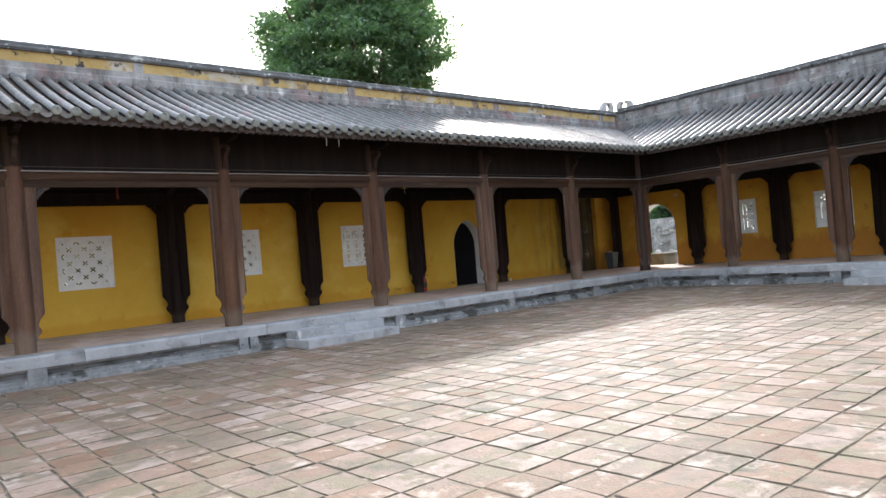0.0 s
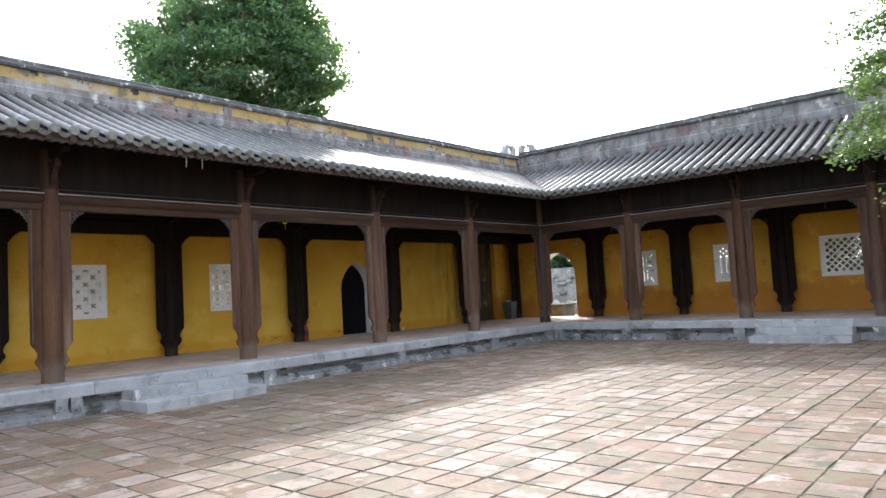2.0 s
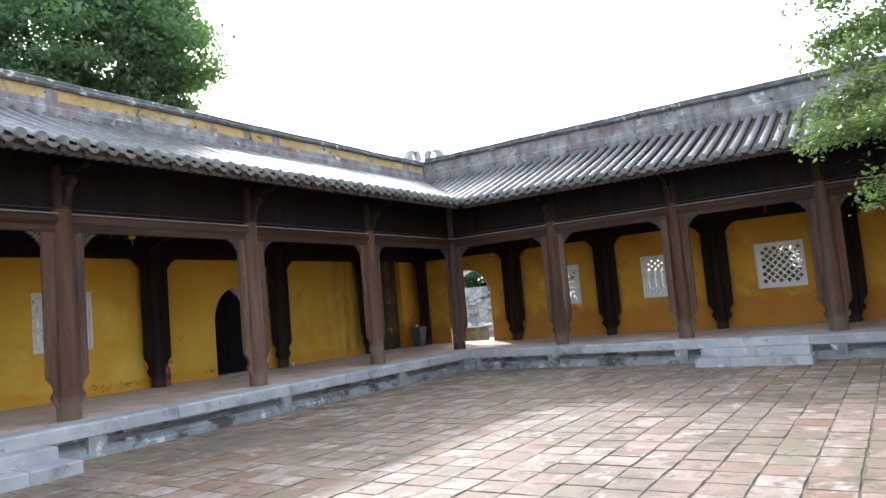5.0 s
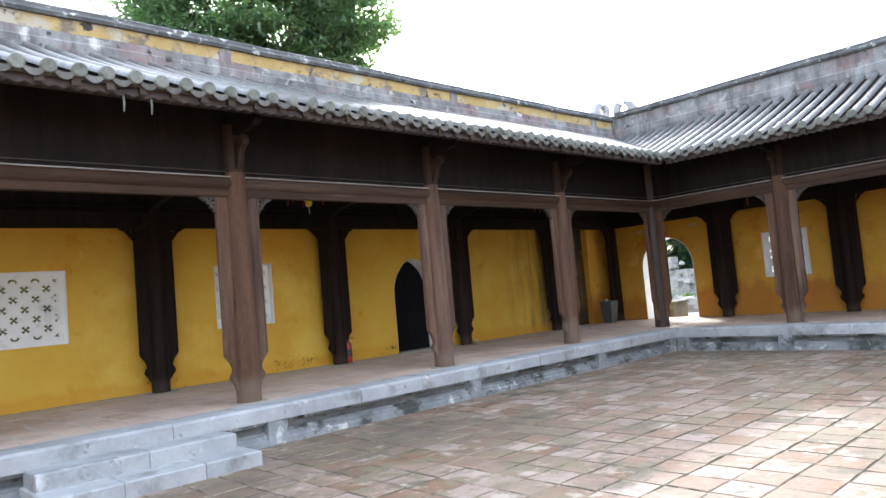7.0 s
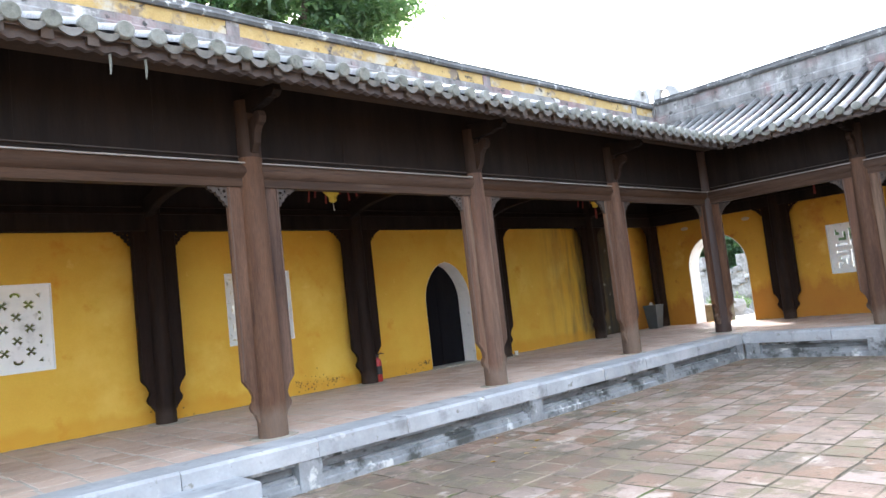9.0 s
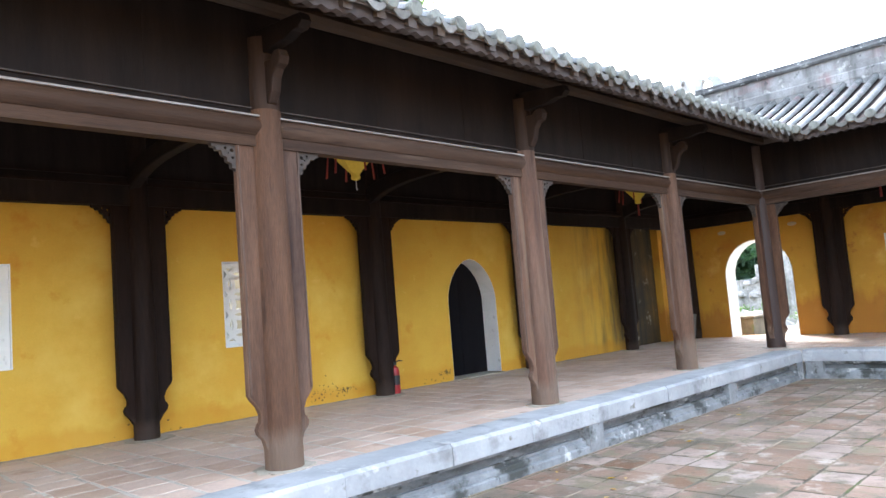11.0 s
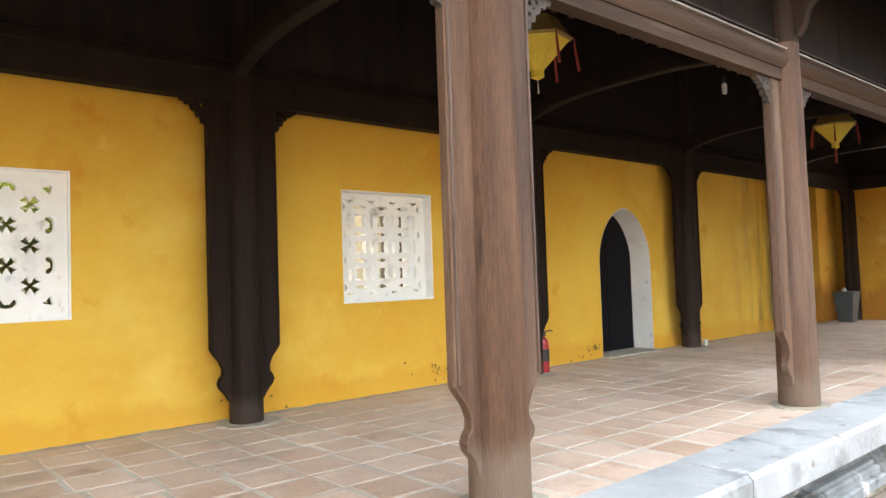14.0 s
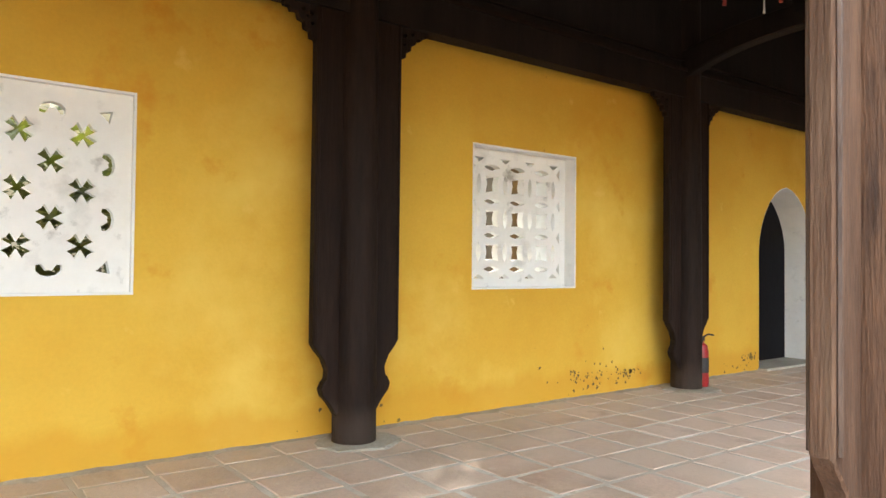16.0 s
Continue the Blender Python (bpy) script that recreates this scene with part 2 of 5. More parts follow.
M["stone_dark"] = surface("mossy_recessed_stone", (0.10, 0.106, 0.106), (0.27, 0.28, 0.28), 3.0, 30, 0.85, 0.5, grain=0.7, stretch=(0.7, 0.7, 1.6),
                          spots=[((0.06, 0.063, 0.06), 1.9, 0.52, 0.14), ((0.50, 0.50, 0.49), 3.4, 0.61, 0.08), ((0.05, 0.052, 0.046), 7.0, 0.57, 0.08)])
M["stone_mid"] = surface("stained_course_stone", (0.16, 0.168, 0.17), (0.36, 0.375, 0.38), 3.0, 30, 0.8, 0.4, grain=0.75,
                         spots=[((0.055, 0.058, 0.052), 2.2, 0.55, 0.08), ((0.56, 0.56, 0.54), 4.5, 0.60, 0.08), ((0.07, 0.072, 0.064), 8.0, 0.60, 0.08)])
M["roof_tile"] = surface("glazed_roof_tile", (0.075, 0.080, 0.078), (0.185, 0.190, 0.185), 3.5, 60, 0.34, 0.3, 0.18, spec=0.5,
                         spots=[((0.30, 0.30, 0.29), 5.0, 0.58, 0.12), ((0.10, 0.11, 0.05), 2.0, 0.64, 0.12), ((0.16, 0.10, 0.098), 0.9, 0.54, 0.16), ((0.045, 0.045, 0.042), 8.0, 0.63, 0.08)])
# Pans far darker than the barrels: the channels' shade is put into the colour.
M["shaded_pan_tile"] = surface("shaded_pan_tile", (0.018, 0.014, 0.013), (0.048, 0.035, 0.033), 3.5, 50, 0.9, 0.3, 0.15, spec=0.1)
M["tile_end"] = surface("pale_lichen_tile_end", (0.12, 0.125, 0.105), (0.27, 0.275, 0.235), 9.0, 60, 0.8, 0.3, 0.2, spots=[((0.06, 0.06, 0.052), 6.0, 0.58, 0.1)])
M["drip"] = surface("weathered_drip_tile", (0.085, 0.080, 0.070), (0.20, 0.19, 0.165), 9.0, 60, 0.8, 0.3, 0.25)
M["eave_clay"] = surface("wavy_eave_clay", (0.045, 0.033, 0.030), (0.11, 0.085, 0.075), 6.0, 60, 0.8, 0.3)
M["ridge_grey"] = surface("weathered_ridge_plaster", (0.15, 0.145, 0.14), (0.44, 0.43, 0.415), 2.2, 40, 0.9, 0.45, streak=((0.10, 0.095, 0.09), 0.48),
                          spots=[((0.24, 0.16, 0.155), 1.4, 0.50, 0.14), ((0.58, 0.56, 0.52), 3.5, 0.60, 0.08), ((0.05, 0.05, 0.048), 5.0, 0.62, 0.06)])
M["finial"] = surface("weathered_white_plaster", (0.36, 0.355, 0.34), (0.62, 0.61, 0.59), 4.0, 40, 0.9, 0.4, spots=[((0.10, 0.10, 0.098), 5.0, 0.60, 0.1)])
M["ridge_cap"] = surface("blackened_ridge_cap", (0.05, 0.05, 0.05), (0.20, 0.20, 0.195), 3.0, 40, 0.9, 0.45, spots=[((0.42, 0.42, 0.40), 3.0, 0.60, 0.08), ((0.55, 0.55, 0.53), 7.0, 0.60, 0.06), ((0.03, 0.03, 0.03), 5.0, 0.62, 0.06)])
M["ridge_yellow"] = surface("worn_yellow_ridge_paint", (0.42, 0.28, 0.09), (0.57, 0.42, 0.18), 2.0, 45, 0.9, 0.4,
                            spots=[((0.45, 0.40, 0.31), 1.6, 0.53, 0.08), ((0.20, 0.16, 0.12), 2.6, 0.55, 0.08), ((0.05, 0.047, 0.045), 4.2, 0.58, 0.05), ((0.30, 0.18, 0.05), 6.0, 0.62, 0.08)])
M["red"] = surface("red_enamel", (0.30, 0.015, 0.018), (0.42, 0.025, 0.025), 4, 40, 0.35, 0.05)
M["black"] = surface("black_rubber", (0.02, 0.02, 0.02), (0.04, 0.04, 0.04), 5, 50, 0.5, 0.05)
M["label_white"] = surface("printed_label", (0.6, 0.6, 0.58), (0.75, 0.75, 0.72), 8, 60, 0.5, 0.0)
M["bin"] = surface("dark_grey_plastic", (0.06, 0.068, 0.066), (0.10, 0.11, 0.108), 4, 50, 0.5, 0.1)
# Lighter copy of the bin plastic for the side that catches light.
M["bin_lit"] = surface("lit_grey_plastic", (0.13, 0.135, 0.135), (0.19, 0.20, 0.20), 4, 50, 0.5, 0.1)
M["lantern"] = surface("yellow_silk", (0.68, 0.47, 0.04), (0.80, 0.60, 0.07), 5, 70, 0.8, 0.15)
M["lantern_brown"] = surface("gold_brown_lantern_rim", (0.26, 0.16, 0.04), (0.36, 0.23, 0.06), 5, 60, 0.7, 0.15)
M["tassel"] = surface("red_tassel", (0.20, 0.022, 0.018), (0.32, 0.045, 0.03), 8, 80, 0.8, 0.3)
M["bulb"] = surface("white_bulb_glass", (0.75, 0.75, 0.75), (0.85, 0.85, 0.85), 5, 50, 0.3, 0.0)
M["door_wood"] = surface("almost_black_door", (0.006, 0.006, 0.008), (0.012, 0.011, 0.013), 4, 60, 0.75, 0.2, stretch=(1, 1, 0.1), spec=0.1)
M["box_wood"] = surface("red_brown_box_paint", (0.30, 0.09, 0.035), (0.42, 0.14, 0.05), 4, 50, 0.55, 0.15, stretch=(1, 1, 0.2))
M["bark"] = surface("bark", (0.09, 0.07, 0.05), (0.20, 0.165, 0.12), 6, 40, 0.9, 0.6, stretch=(1, 1, 0.3))
M["leaf_far"] = leaf_surface("far_tree_leaf", (0.055, 0.118, 0.078), (0.165, 0.270, 0.165), 0.40)
M["leaf_near"] = leaf_surface("near_tree_leaf", (0.040, 0.085, 0.045), (0.145, 0.215, 0.100), 0.38, 0.24)
M["leaf_hedge"] = leaf_surface("olive_hedge_leaf", (0.040, 0.058, 0.014), (0.125, 0.140, 0.035), 0.3)
M["grass"] = surface("grass", (0.05, 0.12, 0.02), (0.13, 0.26, 0.04), 3, 60, 0.8, 0.3, 0.3)
M["soil"] = surface("garden_soil", (0.22, 0.19, 0.14), (0.34, 0.30, 0.23), 0.6, 30, 0.95, 0.5, spots=[((0.10, 0.14, 0.05), 0.4, 0.52, 0.12)])
M["rock"] = surface("pale_rockery_stone", (0.22, 0.21, 0.195), (0.48, 0.47, 0.44), 1.5, 25, 0.9, 0.7, 0.2, spots=[((0.14, 0.15, 0.11), 2.4, 0.58, 0.1)])
M["block"] = surface("mossy_brown_block", (0.075, 0.062, 0.038), (0.21, 0.17, 0.11), 3.0, 25, 0.9, 0.6, spots=[((0.11, 0.12, 0.05), 4.0, 0.56, 0.1)])
M["cream"] = surface("cream_yard_render", (0.50, 0.45, 0.30), (0.66, 0.60, 0.42), 1.0, 30, 0.9, 0.2)
M["old_wall"] = surface("old_pale_rubble", (0.24, 0.235, 0.22), (0.62, 0.61, 0.58), 2.6, 12, 0.9, 0.8, streak=((0.12, 0.12, 0.11), 0.52), grain=0.45, spots=[((0.10, 0.105, 0.08), 3.0, 0.58, 0.08)])
M["paving_pale"] = surface("pale_garden_paving", (0.42, 0.40, 0.36), (0.58, 0.56, 0.51), 1.0, 40, 0.9, 0.3)


# ---- shape helpers ----
class Shape:
    """Collects vertices and faces for one mesh."""
    def __init__(self):
        self.v, self.f = [], []

    def box(self, x0, y0, z0, x1, y1, z1, c=0.0):
        """A box; c chamfers its upper edges."""
        b = len(self.v)
        if c:
            self.v += [(x0, y0, z0), (x1, y0, z0), (x1, y1, z0), (x0, y1, z0), (x0, y0, z1 - c), (x1, y0, z1 - c), (x1, y1, z1 - c), (x0, y1, z1 - c),
                       (x0 + c, y0 + c, z1), (x1 - c, y0 + c, z1), (x1 - c, y1 - c, z1), (x0 + c, y1 - c, z1)]
            self.f += [(b + 3, b + 2, b + 1, b), (b + 8, b + 9, b + 10, b + 11)]
            for o in (0, 4):
                for k in range(4):
                    self.f.append((b + o + k, b + o + (k + 1) % 4, b + o + 4 + (k + 1) % 4, b + o + 4 + k))
        else:
            self.v += [(x0, y0, z0), (x1, y0, z0), (x1, y1, z0), (x0, y1, z0), (x0, y0, z1), (x1, y0, z1), (x1, y1, z1), (x0, y1, z1)]
            self.f += [(b + 3, b + 2, b + 1, b), (b + 4, b + 5, b + 6, b + 7)]
            for k in range(4):
                self.f.append((b + k, b + (k + 1) % 4, b + 4 + (k + 1) % 4, b + 4 + k))
        return self

    def sweep(self, profile, x0, x1, steps=1, wobble=None):
        """A closed (y, z) profile, anticlockwise seen from +x, run from x0 to x1."""
        b, n = len(self.v), len(profile)
        for s in range(steps + 1):
            x = x0 + (x1 - x0) * s / steps
            for y, z in profile:
                dz = wobble(x) if wobble else 0
                self.v.append((x, y, z + dz))
        for s in range(steps):
            for k in range(n):
                a, c = b + s * n + k, b + s * n + (k + 1) % n
                self.f.append((a, c, c + n, a + n))
        self.f.append(tuple(b + k for k in reversed(range(n))))
        self.f.append(tuple(b + steps * n + k for k in range(n)))
        return self

    def lathe(self, rings, seg=16, cx=0.0, cy=0.0):
        """Rings of (radius, z) about a vertical axis, capped."""
        b = len(self.v)
        for r, z in rings:
            for k in range(seg):
                a = 2 * math.pi * k / seg
                self.v.append((cx + r * math.cos(a), cy + r * math.sin(a), z))
        for s in range(len(rings) - 1):
            for k in range(seg):
                a, c = b + s * seg + k, b + s * seg + (k + 1) % seg
                self.f.append((a, c, c + seg, a + seg))
        self.f.append(tuple(b + k for k in reversed(range(seg))))
        self.f.append(tuple(b + (len(rings) - 1) * seg + k for k in range(seg)))
        return self

    def tube(self, pts, radii, seg=8):
        """A tapered tube along points."""
        b = len(self.v)
        for i, p in enumerate(pts):
            p = Vector(p)
            d = (Vector(pts[min(i + 1, len(pts) - 1)]) - Vector(pts[max(i - 1, 0)])).normalized()
            side = d.cross(Vector((0.31, 0.17, 0.93)))
            side = side.normalized() if side.length > 1e-4 else Vector((1, 0, 0))
            up = side.cross(d)
            for k in range(seg):
                a = 2 * math.pi * k / seg
                self.v.append(tuple(p + radii[i] * (math.cos(a) * side + math.sin(a) * up)))
        for s in range(len(pts) - 1):
            for k in range(seg):
                a, c = b + s * seg + k, b + s * seg + (k + 1) % seg
                self.f.append((a, c, c + seg, a + seg))
        self.f.append(tuple(b + k for k in range(seg)))
        self.f.append(tuple(b + (len(pts) - 1) * seg + k for k in reversed(range(seg))))
        return self

    def mesh(self, name, material, smooth=False):
        me = bpy.data.meshes.new(name)
        me.from_pydata(self.v, [], self.f)
        me.materials.append(material)
        if smooth:
            me.polygons.foreach_set("use_smooth", [True] * len(me.polygons))
            me.set_sharp_from_angle(angle=radians(40))
        me.update()
        return me


def sheet(outline, holes, y0, y1, bevel=0.0):
    """An upright board in the xz plane with holes, from y0 to y1."""
    cu = bpy.data.curves.new("outline", "CURVE")
    cu.dimensions, cu.fill_mode, cu.extrude = "2D", "BOTH", (y1 - y0) / 2 - bevel
    cu.bevel_depth, cu.bevel_resolution = bevel, 0
    for poly in [outline] + list(holes):
        sp = cu.splines.new("POLY")
        sp.points.add(len(poly) - 1)
        for p, (x, z) in zip(sp.points, poly):
            p.co = (x, z, 0, 1)
        sp.use_cyclic_u = True
    ob = bpy.data.objects.new("outline", cu)
    me = bpy.data.meshes.new_from_object(ob)
    me.transform(Matrix.Translation((0, (y0 + y1) / 2, 0)) @ pose(0, 0, 0, 90, 0, 0))
    sh = Shape()
    sh.v = [tuple(v.co) for v in me.vertices]
    sh.f = [tuple(p.vertices) for p in me.polygons]
    bpy.data.objects.remove(ob)
    bpy.data.meshes.remove(me)
    bpy.data.curves.remove(cu)
    return sh


def rect(x0, z0, x1, z1):
    return [(x0, z0), (x1, z0), (x1, z1), (x0, z1)]


def part(name, shape, material, parent=None, label="", smooth=False, m=None):
    """Links a shape, or a mesh, as one object under a thing or a part."""
    me = shape.mesh(name, material, smooth) if isinstance(shape, Shape) else shape
    ob = new(name, me)
    if parent is not None:
        ob.parent = parent
    if m is not None:
        ob.matrix_basis = m
    return tagged(ob, label)


def thing(name, label, category, m=None, group="", kind=""):
    ob = new(name)
    ob.empty_display_size = 0.1
    if m is not None:
        ob.matrix_basis = m
    return tagged(ob, label, category, group, kind)


def at(x, y, z, turn=0.0):
    return pose(x, y, z, 0, 0, turn)


# ---- plan ----
COL_Y, COL_X = 11.80, 17.87                # outer column lines of the north and east galleries
BAY_N, BAY_E = 3.13, 2.645
WALL_Y, WALL_X = 14.71, 20.60              # inner faces of the back walls
IN_Y, IN_X = 14.50, 20.40                  # inner column lines
KERB_Y, KERB_X = 11.20, 17.27
EAVE_Y, EAVE_X = 10.82, 16.86              # tile ends
RIDGE_RUN, SLOPE = 2.81, 0.428
EAVE_Z = 3.91
N_COLS = [COL_X - BAY_N * i for i in range(10)]
E_COLS = [COL_Y - BAY_E * j for j in range(1, 9)]
W_END, S_END = -12.5, -11.0
EAST = Matrix.Translation((COL_X, COL_Y, 0)) @ pose(0, 0, 0, 0, 0, -90)   # gallery frame: x along the eave, y inward
NORTH = Matrix.Translation((COL_X, COL_Y, 0))


# ---- ground and courtyard ----
ground = part("ground", Shape().box(-400, -400, GROUND - 1.0, 400, 400, GROUND - 0.03), M["soil"])
tagged(ground, "bare garden soil with sparse moss", "ground", kind="structure")
bed = part("courtyard_bed", Shape().box(W_END, S_END, GROUND - 0.2, KERB_X + 0.2, KERB_Y + 0.2, GROUND - 0.009), M["joint"])
tagged(bed, "dark mossy joints under the courtyard paving", "paving bed", kind="structure")


# ---- platforms ----
def platform(m, length, name, posts, pair=99.0):
    """Stone plinth of a gallery along local x from 0 back to -length; local y counts from the column line."""
    root = thing(name, "grey stone plinth with recessed mossy panels", "plinth", m, kind="structure")
    e = KERB_Y - COL_Y
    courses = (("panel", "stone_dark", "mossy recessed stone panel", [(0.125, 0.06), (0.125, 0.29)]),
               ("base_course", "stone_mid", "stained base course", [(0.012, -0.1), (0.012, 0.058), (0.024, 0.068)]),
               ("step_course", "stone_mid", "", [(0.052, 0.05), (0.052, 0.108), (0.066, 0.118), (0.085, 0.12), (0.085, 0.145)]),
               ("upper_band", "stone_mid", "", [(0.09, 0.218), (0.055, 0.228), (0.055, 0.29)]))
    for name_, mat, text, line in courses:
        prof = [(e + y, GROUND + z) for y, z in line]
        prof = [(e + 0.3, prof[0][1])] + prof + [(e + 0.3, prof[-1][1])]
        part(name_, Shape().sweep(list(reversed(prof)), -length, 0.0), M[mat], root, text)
    for u in posts:
        if abs(u - pair) < 0.1:
            for a, b in ((u - 0.19, u - 0.04), (u + 0.0, u + 0.15)):
                part("post", Shape().box(a, e + 0.006, GROUND - 0.05, b, e + 0.3, FLOOR - 0.145), M["stone_mid"], root)
        else:
            part("post", Shape().box(u - 0.11, e + 0.005, GROUND - 0.05, u + 0.13, e + 0.3, FLOOR - 0.145), M["stone_mid"], root)
    return root


north_plinth = platform(at(KERB_X, COL_Y, 0), KERB_X - W_END, "plinth_north", [x - KERB_X for x in N_COLS[1:]] + [-0.14], N_COLS[4] - KERB_X)
e_len = KERB_Y - S_END
east_plinth = platform(Matrix.Translation((COL_X, S_END, 0)) @ pose(0, 0, 0, 0, 0, -90), e_len, "plinth_east", [S_END - y for y in E_COLS] + [-(e_len - 0.14)])
core = part("gallery_base", Shape().box(W_END, KERB_Y + 0.3, GROUND - 0.1, WALL_X + 0.5, WALL_Y + 0.6, FLOOR - 0.001).box(KERB_X + 0.3, S_END, GROUND - 0.1, WALL_X + 0.5, KERB_Y + 0.3, FLOOR - 0.001), M["mortar"])
tagged(core, "pale mortar bed of the gallery floor", "floor", kind="structure")


def kerb_stones(parent, length, m):
    """Coping slabs of uneven length along local x from 0 to length; local y inward."""
    rng = random.Random(5)
    u = 0.0
    while u < length - 0.05:
        w = min(rng.uniform(1.0, 1.7), length - u)
        if length - u - w < 0.5:
            w = length - u
        dz, dy = rng.uniform(-0.004, 0.004), rng.uniform(-0.006, 0.006)
        s = Shape()
        t, b, c = FLOOR + 0.004 + dz, FLOOR - 0.165, 0.026
        prof = [(dy, b), (dy, t - c), (dy + c, t), (0.42, t), (0.42, b)]
        s.sweep(list(reversed(prof)), 0.003, w - 0.003)
        part("kerb_stone", s, M["stone"], parent, m=m @ at(u, 0, 0))
        u += w


kerb_stones(north_plinth, KERB_X - W_END, at(W_END - KERB_X, KERB_Y - COL_Y, 0))
kerb_stones(east_plinth, e_len, at(-e_len, KERB_Y - COL_Y, 0))


def stone_step(m, width, name_label):
    """Two long stone treads before the plinth, built of butted blocks; local x along, y inward, from the plinth's edge."""
    root = thing("stone_step", name_label, "steps", m, "stone steps")
    for (x0, x1, y0, z0, z1, cuts) in ((0.0, width, -0.75, GROUND - 0.03, GROUND + 0.14, (0.32, 0.7)), (0.03, width - 0.06, -0.37, GROUND + 0.12, GROUND + 0.285, (0.52,))):
        xs = [x0] + [x0 + (x1 - x0) * c for c in cuts] + [x1]
        for a, b in zip(xs, xs[1:]):
            part("tread", Shape().box(a + 0.003, y0, z0, b - 0.003, 0.05, z1, 0.012), M["stone"], root)
    return root


stone_step(at(6.0, KERB_Y, 0), 1.87, "worn grey stone steps up to the north gallery")
stone_step(Matrix.Translation((KERB_X, 6.08, 0)) @ pose(0, 0, 0, 0, 0, -90), 1.88, "low grey stone steps up to the east gallery")


# ---- back walls ----
def arch(x0, x1, z0, spring, top, n=7, point=0.0):
    """Outline of an arched opening; point sharpens the crown."""
    cx, r = (x0 + x1) / 2, (x1 - x0) / 2
    pts = [(x0, z0), (x1, z0)]
    for k in range(2 * n + 1):
        a = math.pi * k / (2 * n)
        h = math.sin(a) if not point else (1 - abs(math.cos(a)) ** (2 - point)) ** (0.5 + 0.2 * point)
        pts.append((cx + r * math.cos(a), spring + (top - spring) * h))
    return pts


NWIN = [(3.33, 4.31), (6.41, 7.40), (9.54, 10.55), (0.2, 1.2)]
EWIN = [(9.72, 10.69), (7.14, 8.11), (4.53, 5.52)]
WZ0, WZ1 = 1.40, 2.395
DOOR = (13.16, 14.24)
GATE = (12.36, 13.74)
WALL_T = 0.46
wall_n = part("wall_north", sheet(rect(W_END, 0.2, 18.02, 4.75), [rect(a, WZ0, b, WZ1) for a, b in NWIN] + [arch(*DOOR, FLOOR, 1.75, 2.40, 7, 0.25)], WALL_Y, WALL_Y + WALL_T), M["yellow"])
tagged(wall_n, "yellow plastered gallery wall with stains near the floor", "wall", kind="structure")
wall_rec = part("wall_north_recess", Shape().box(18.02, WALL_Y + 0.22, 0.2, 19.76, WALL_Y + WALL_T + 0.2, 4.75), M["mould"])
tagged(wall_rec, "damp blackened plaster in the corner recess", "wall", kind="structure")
wall_pier = part("wall_pier", Shape().box(19.74, WALL_Y + 0.06, 0.2, WALL_X + 0.02, WALL_Y + WALL_T + 0.2, 4.75), M["yellow_east"])
tagged(wall_pier, "yellow plastered corner pier", "wall", kind="structure")
# the east wall is drawn in its own frame: local x runs towards -y
EW = Matrix.Translation((WALL_X, 0, 0)) @ pose(0, 0, 0, 0, 0, -90)
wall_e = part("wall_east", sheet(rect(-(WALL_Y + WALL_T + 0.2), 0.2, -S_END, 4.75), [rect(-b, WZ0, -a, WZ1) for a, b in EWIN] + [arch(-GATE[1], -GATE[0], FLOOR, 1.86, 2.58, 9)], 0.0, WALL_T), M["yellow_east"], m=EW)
tagged(wall_e, "ochre plastered gallery wall with an arched gateway", "wall", kind="structure")
# white reveals
def arch_ring(x0, x1, z0, spring, top, n, point, y0, y1, t=0.012):
    out = arch(x0, x1, z0, spring, top, n, point)
    inner = [((x0 + x1) / 2 + (x - (x0 + x1) / 2) * (1 - 2 * t / (x1 - x0)), z if z <= z0 else z - t) for x, z in out]
    s = Shape()
    path_out, path_in = out[1:] + out[:1], inner[1:] + inner[:1]
    k = len(path_out)
    for y in (y0, y1):
        s.v += [(x, y, z) for x, z in path_out] + [(x, y, z) for x, z in path_in]
    for i in range(k - 1):
        s.f += [(i, i + 1, k + i + 1, k + i), (k + i, k + i + 1, 3 * k + i + 1, 3 * k + i), (2 * k + i, 3 * k + i, 3 * k + i + 1, 2 * k + i + 1)]
    return s


door = thing("door_1", "almost black closed door in a white arched reveal", "door", kind="structure")
part("reveal", arch_ring(*DOOR, FLOOR, 1.75, 2.40, 7, 0.25, WALL_Y + 0.003, WALL_Y + 0.36, 0.006), M["white"], door, "white limewashed reveal")
part("leaf", sheet(arch(DOOR[0] + 0.01, (DOOR[0] + DOOR[1]) / 2 - 0.004, FLOOR + 0.015, 2.38, 2.39, 2), [], WALL_Y + 0.30, WALL_Y + 0.35), M["door_wood"], door)
part("leaf", sheet(arch((DOOR[0] + DOOR[1]) / 2 + 0.004, DOOR[1] - 0.01, FLOOR + 0.015, 2.38, 2.39, 2), [], WALL_Y + 0.30, WALL_Y + 0.35), M["door_wood"], door)
part("sill", Shape().box(DOOR[0] - 0.02, WALL_Y - 0.10, FLOOR - 0.02, DOOR[1] + 0.02, WALL_Y + 0.36, FLOOR + 0.022, 0.008), M["dust"], door, "worn dusty stone sill")
part("back", Shape().box(DOOR[0] - 0.2, WALL_Y + WALL_T + 0.005, FLOOR - 0.3, DOOR[1] + 0.2, WALL_Y + WALL_T + 0.06, 2.6), M["door_wood"], door)
gate = thing("gateway_1", "open arched gateway with white limewashed reveal", "gateway", EW, kind="structure")
part("reveal", arch_ring(-GATE[1], -GATE[0], FLOOR, 1.86, 2.58, 9, 0.0, -0.003, WALL_T + 0.004), M["white"], gate)


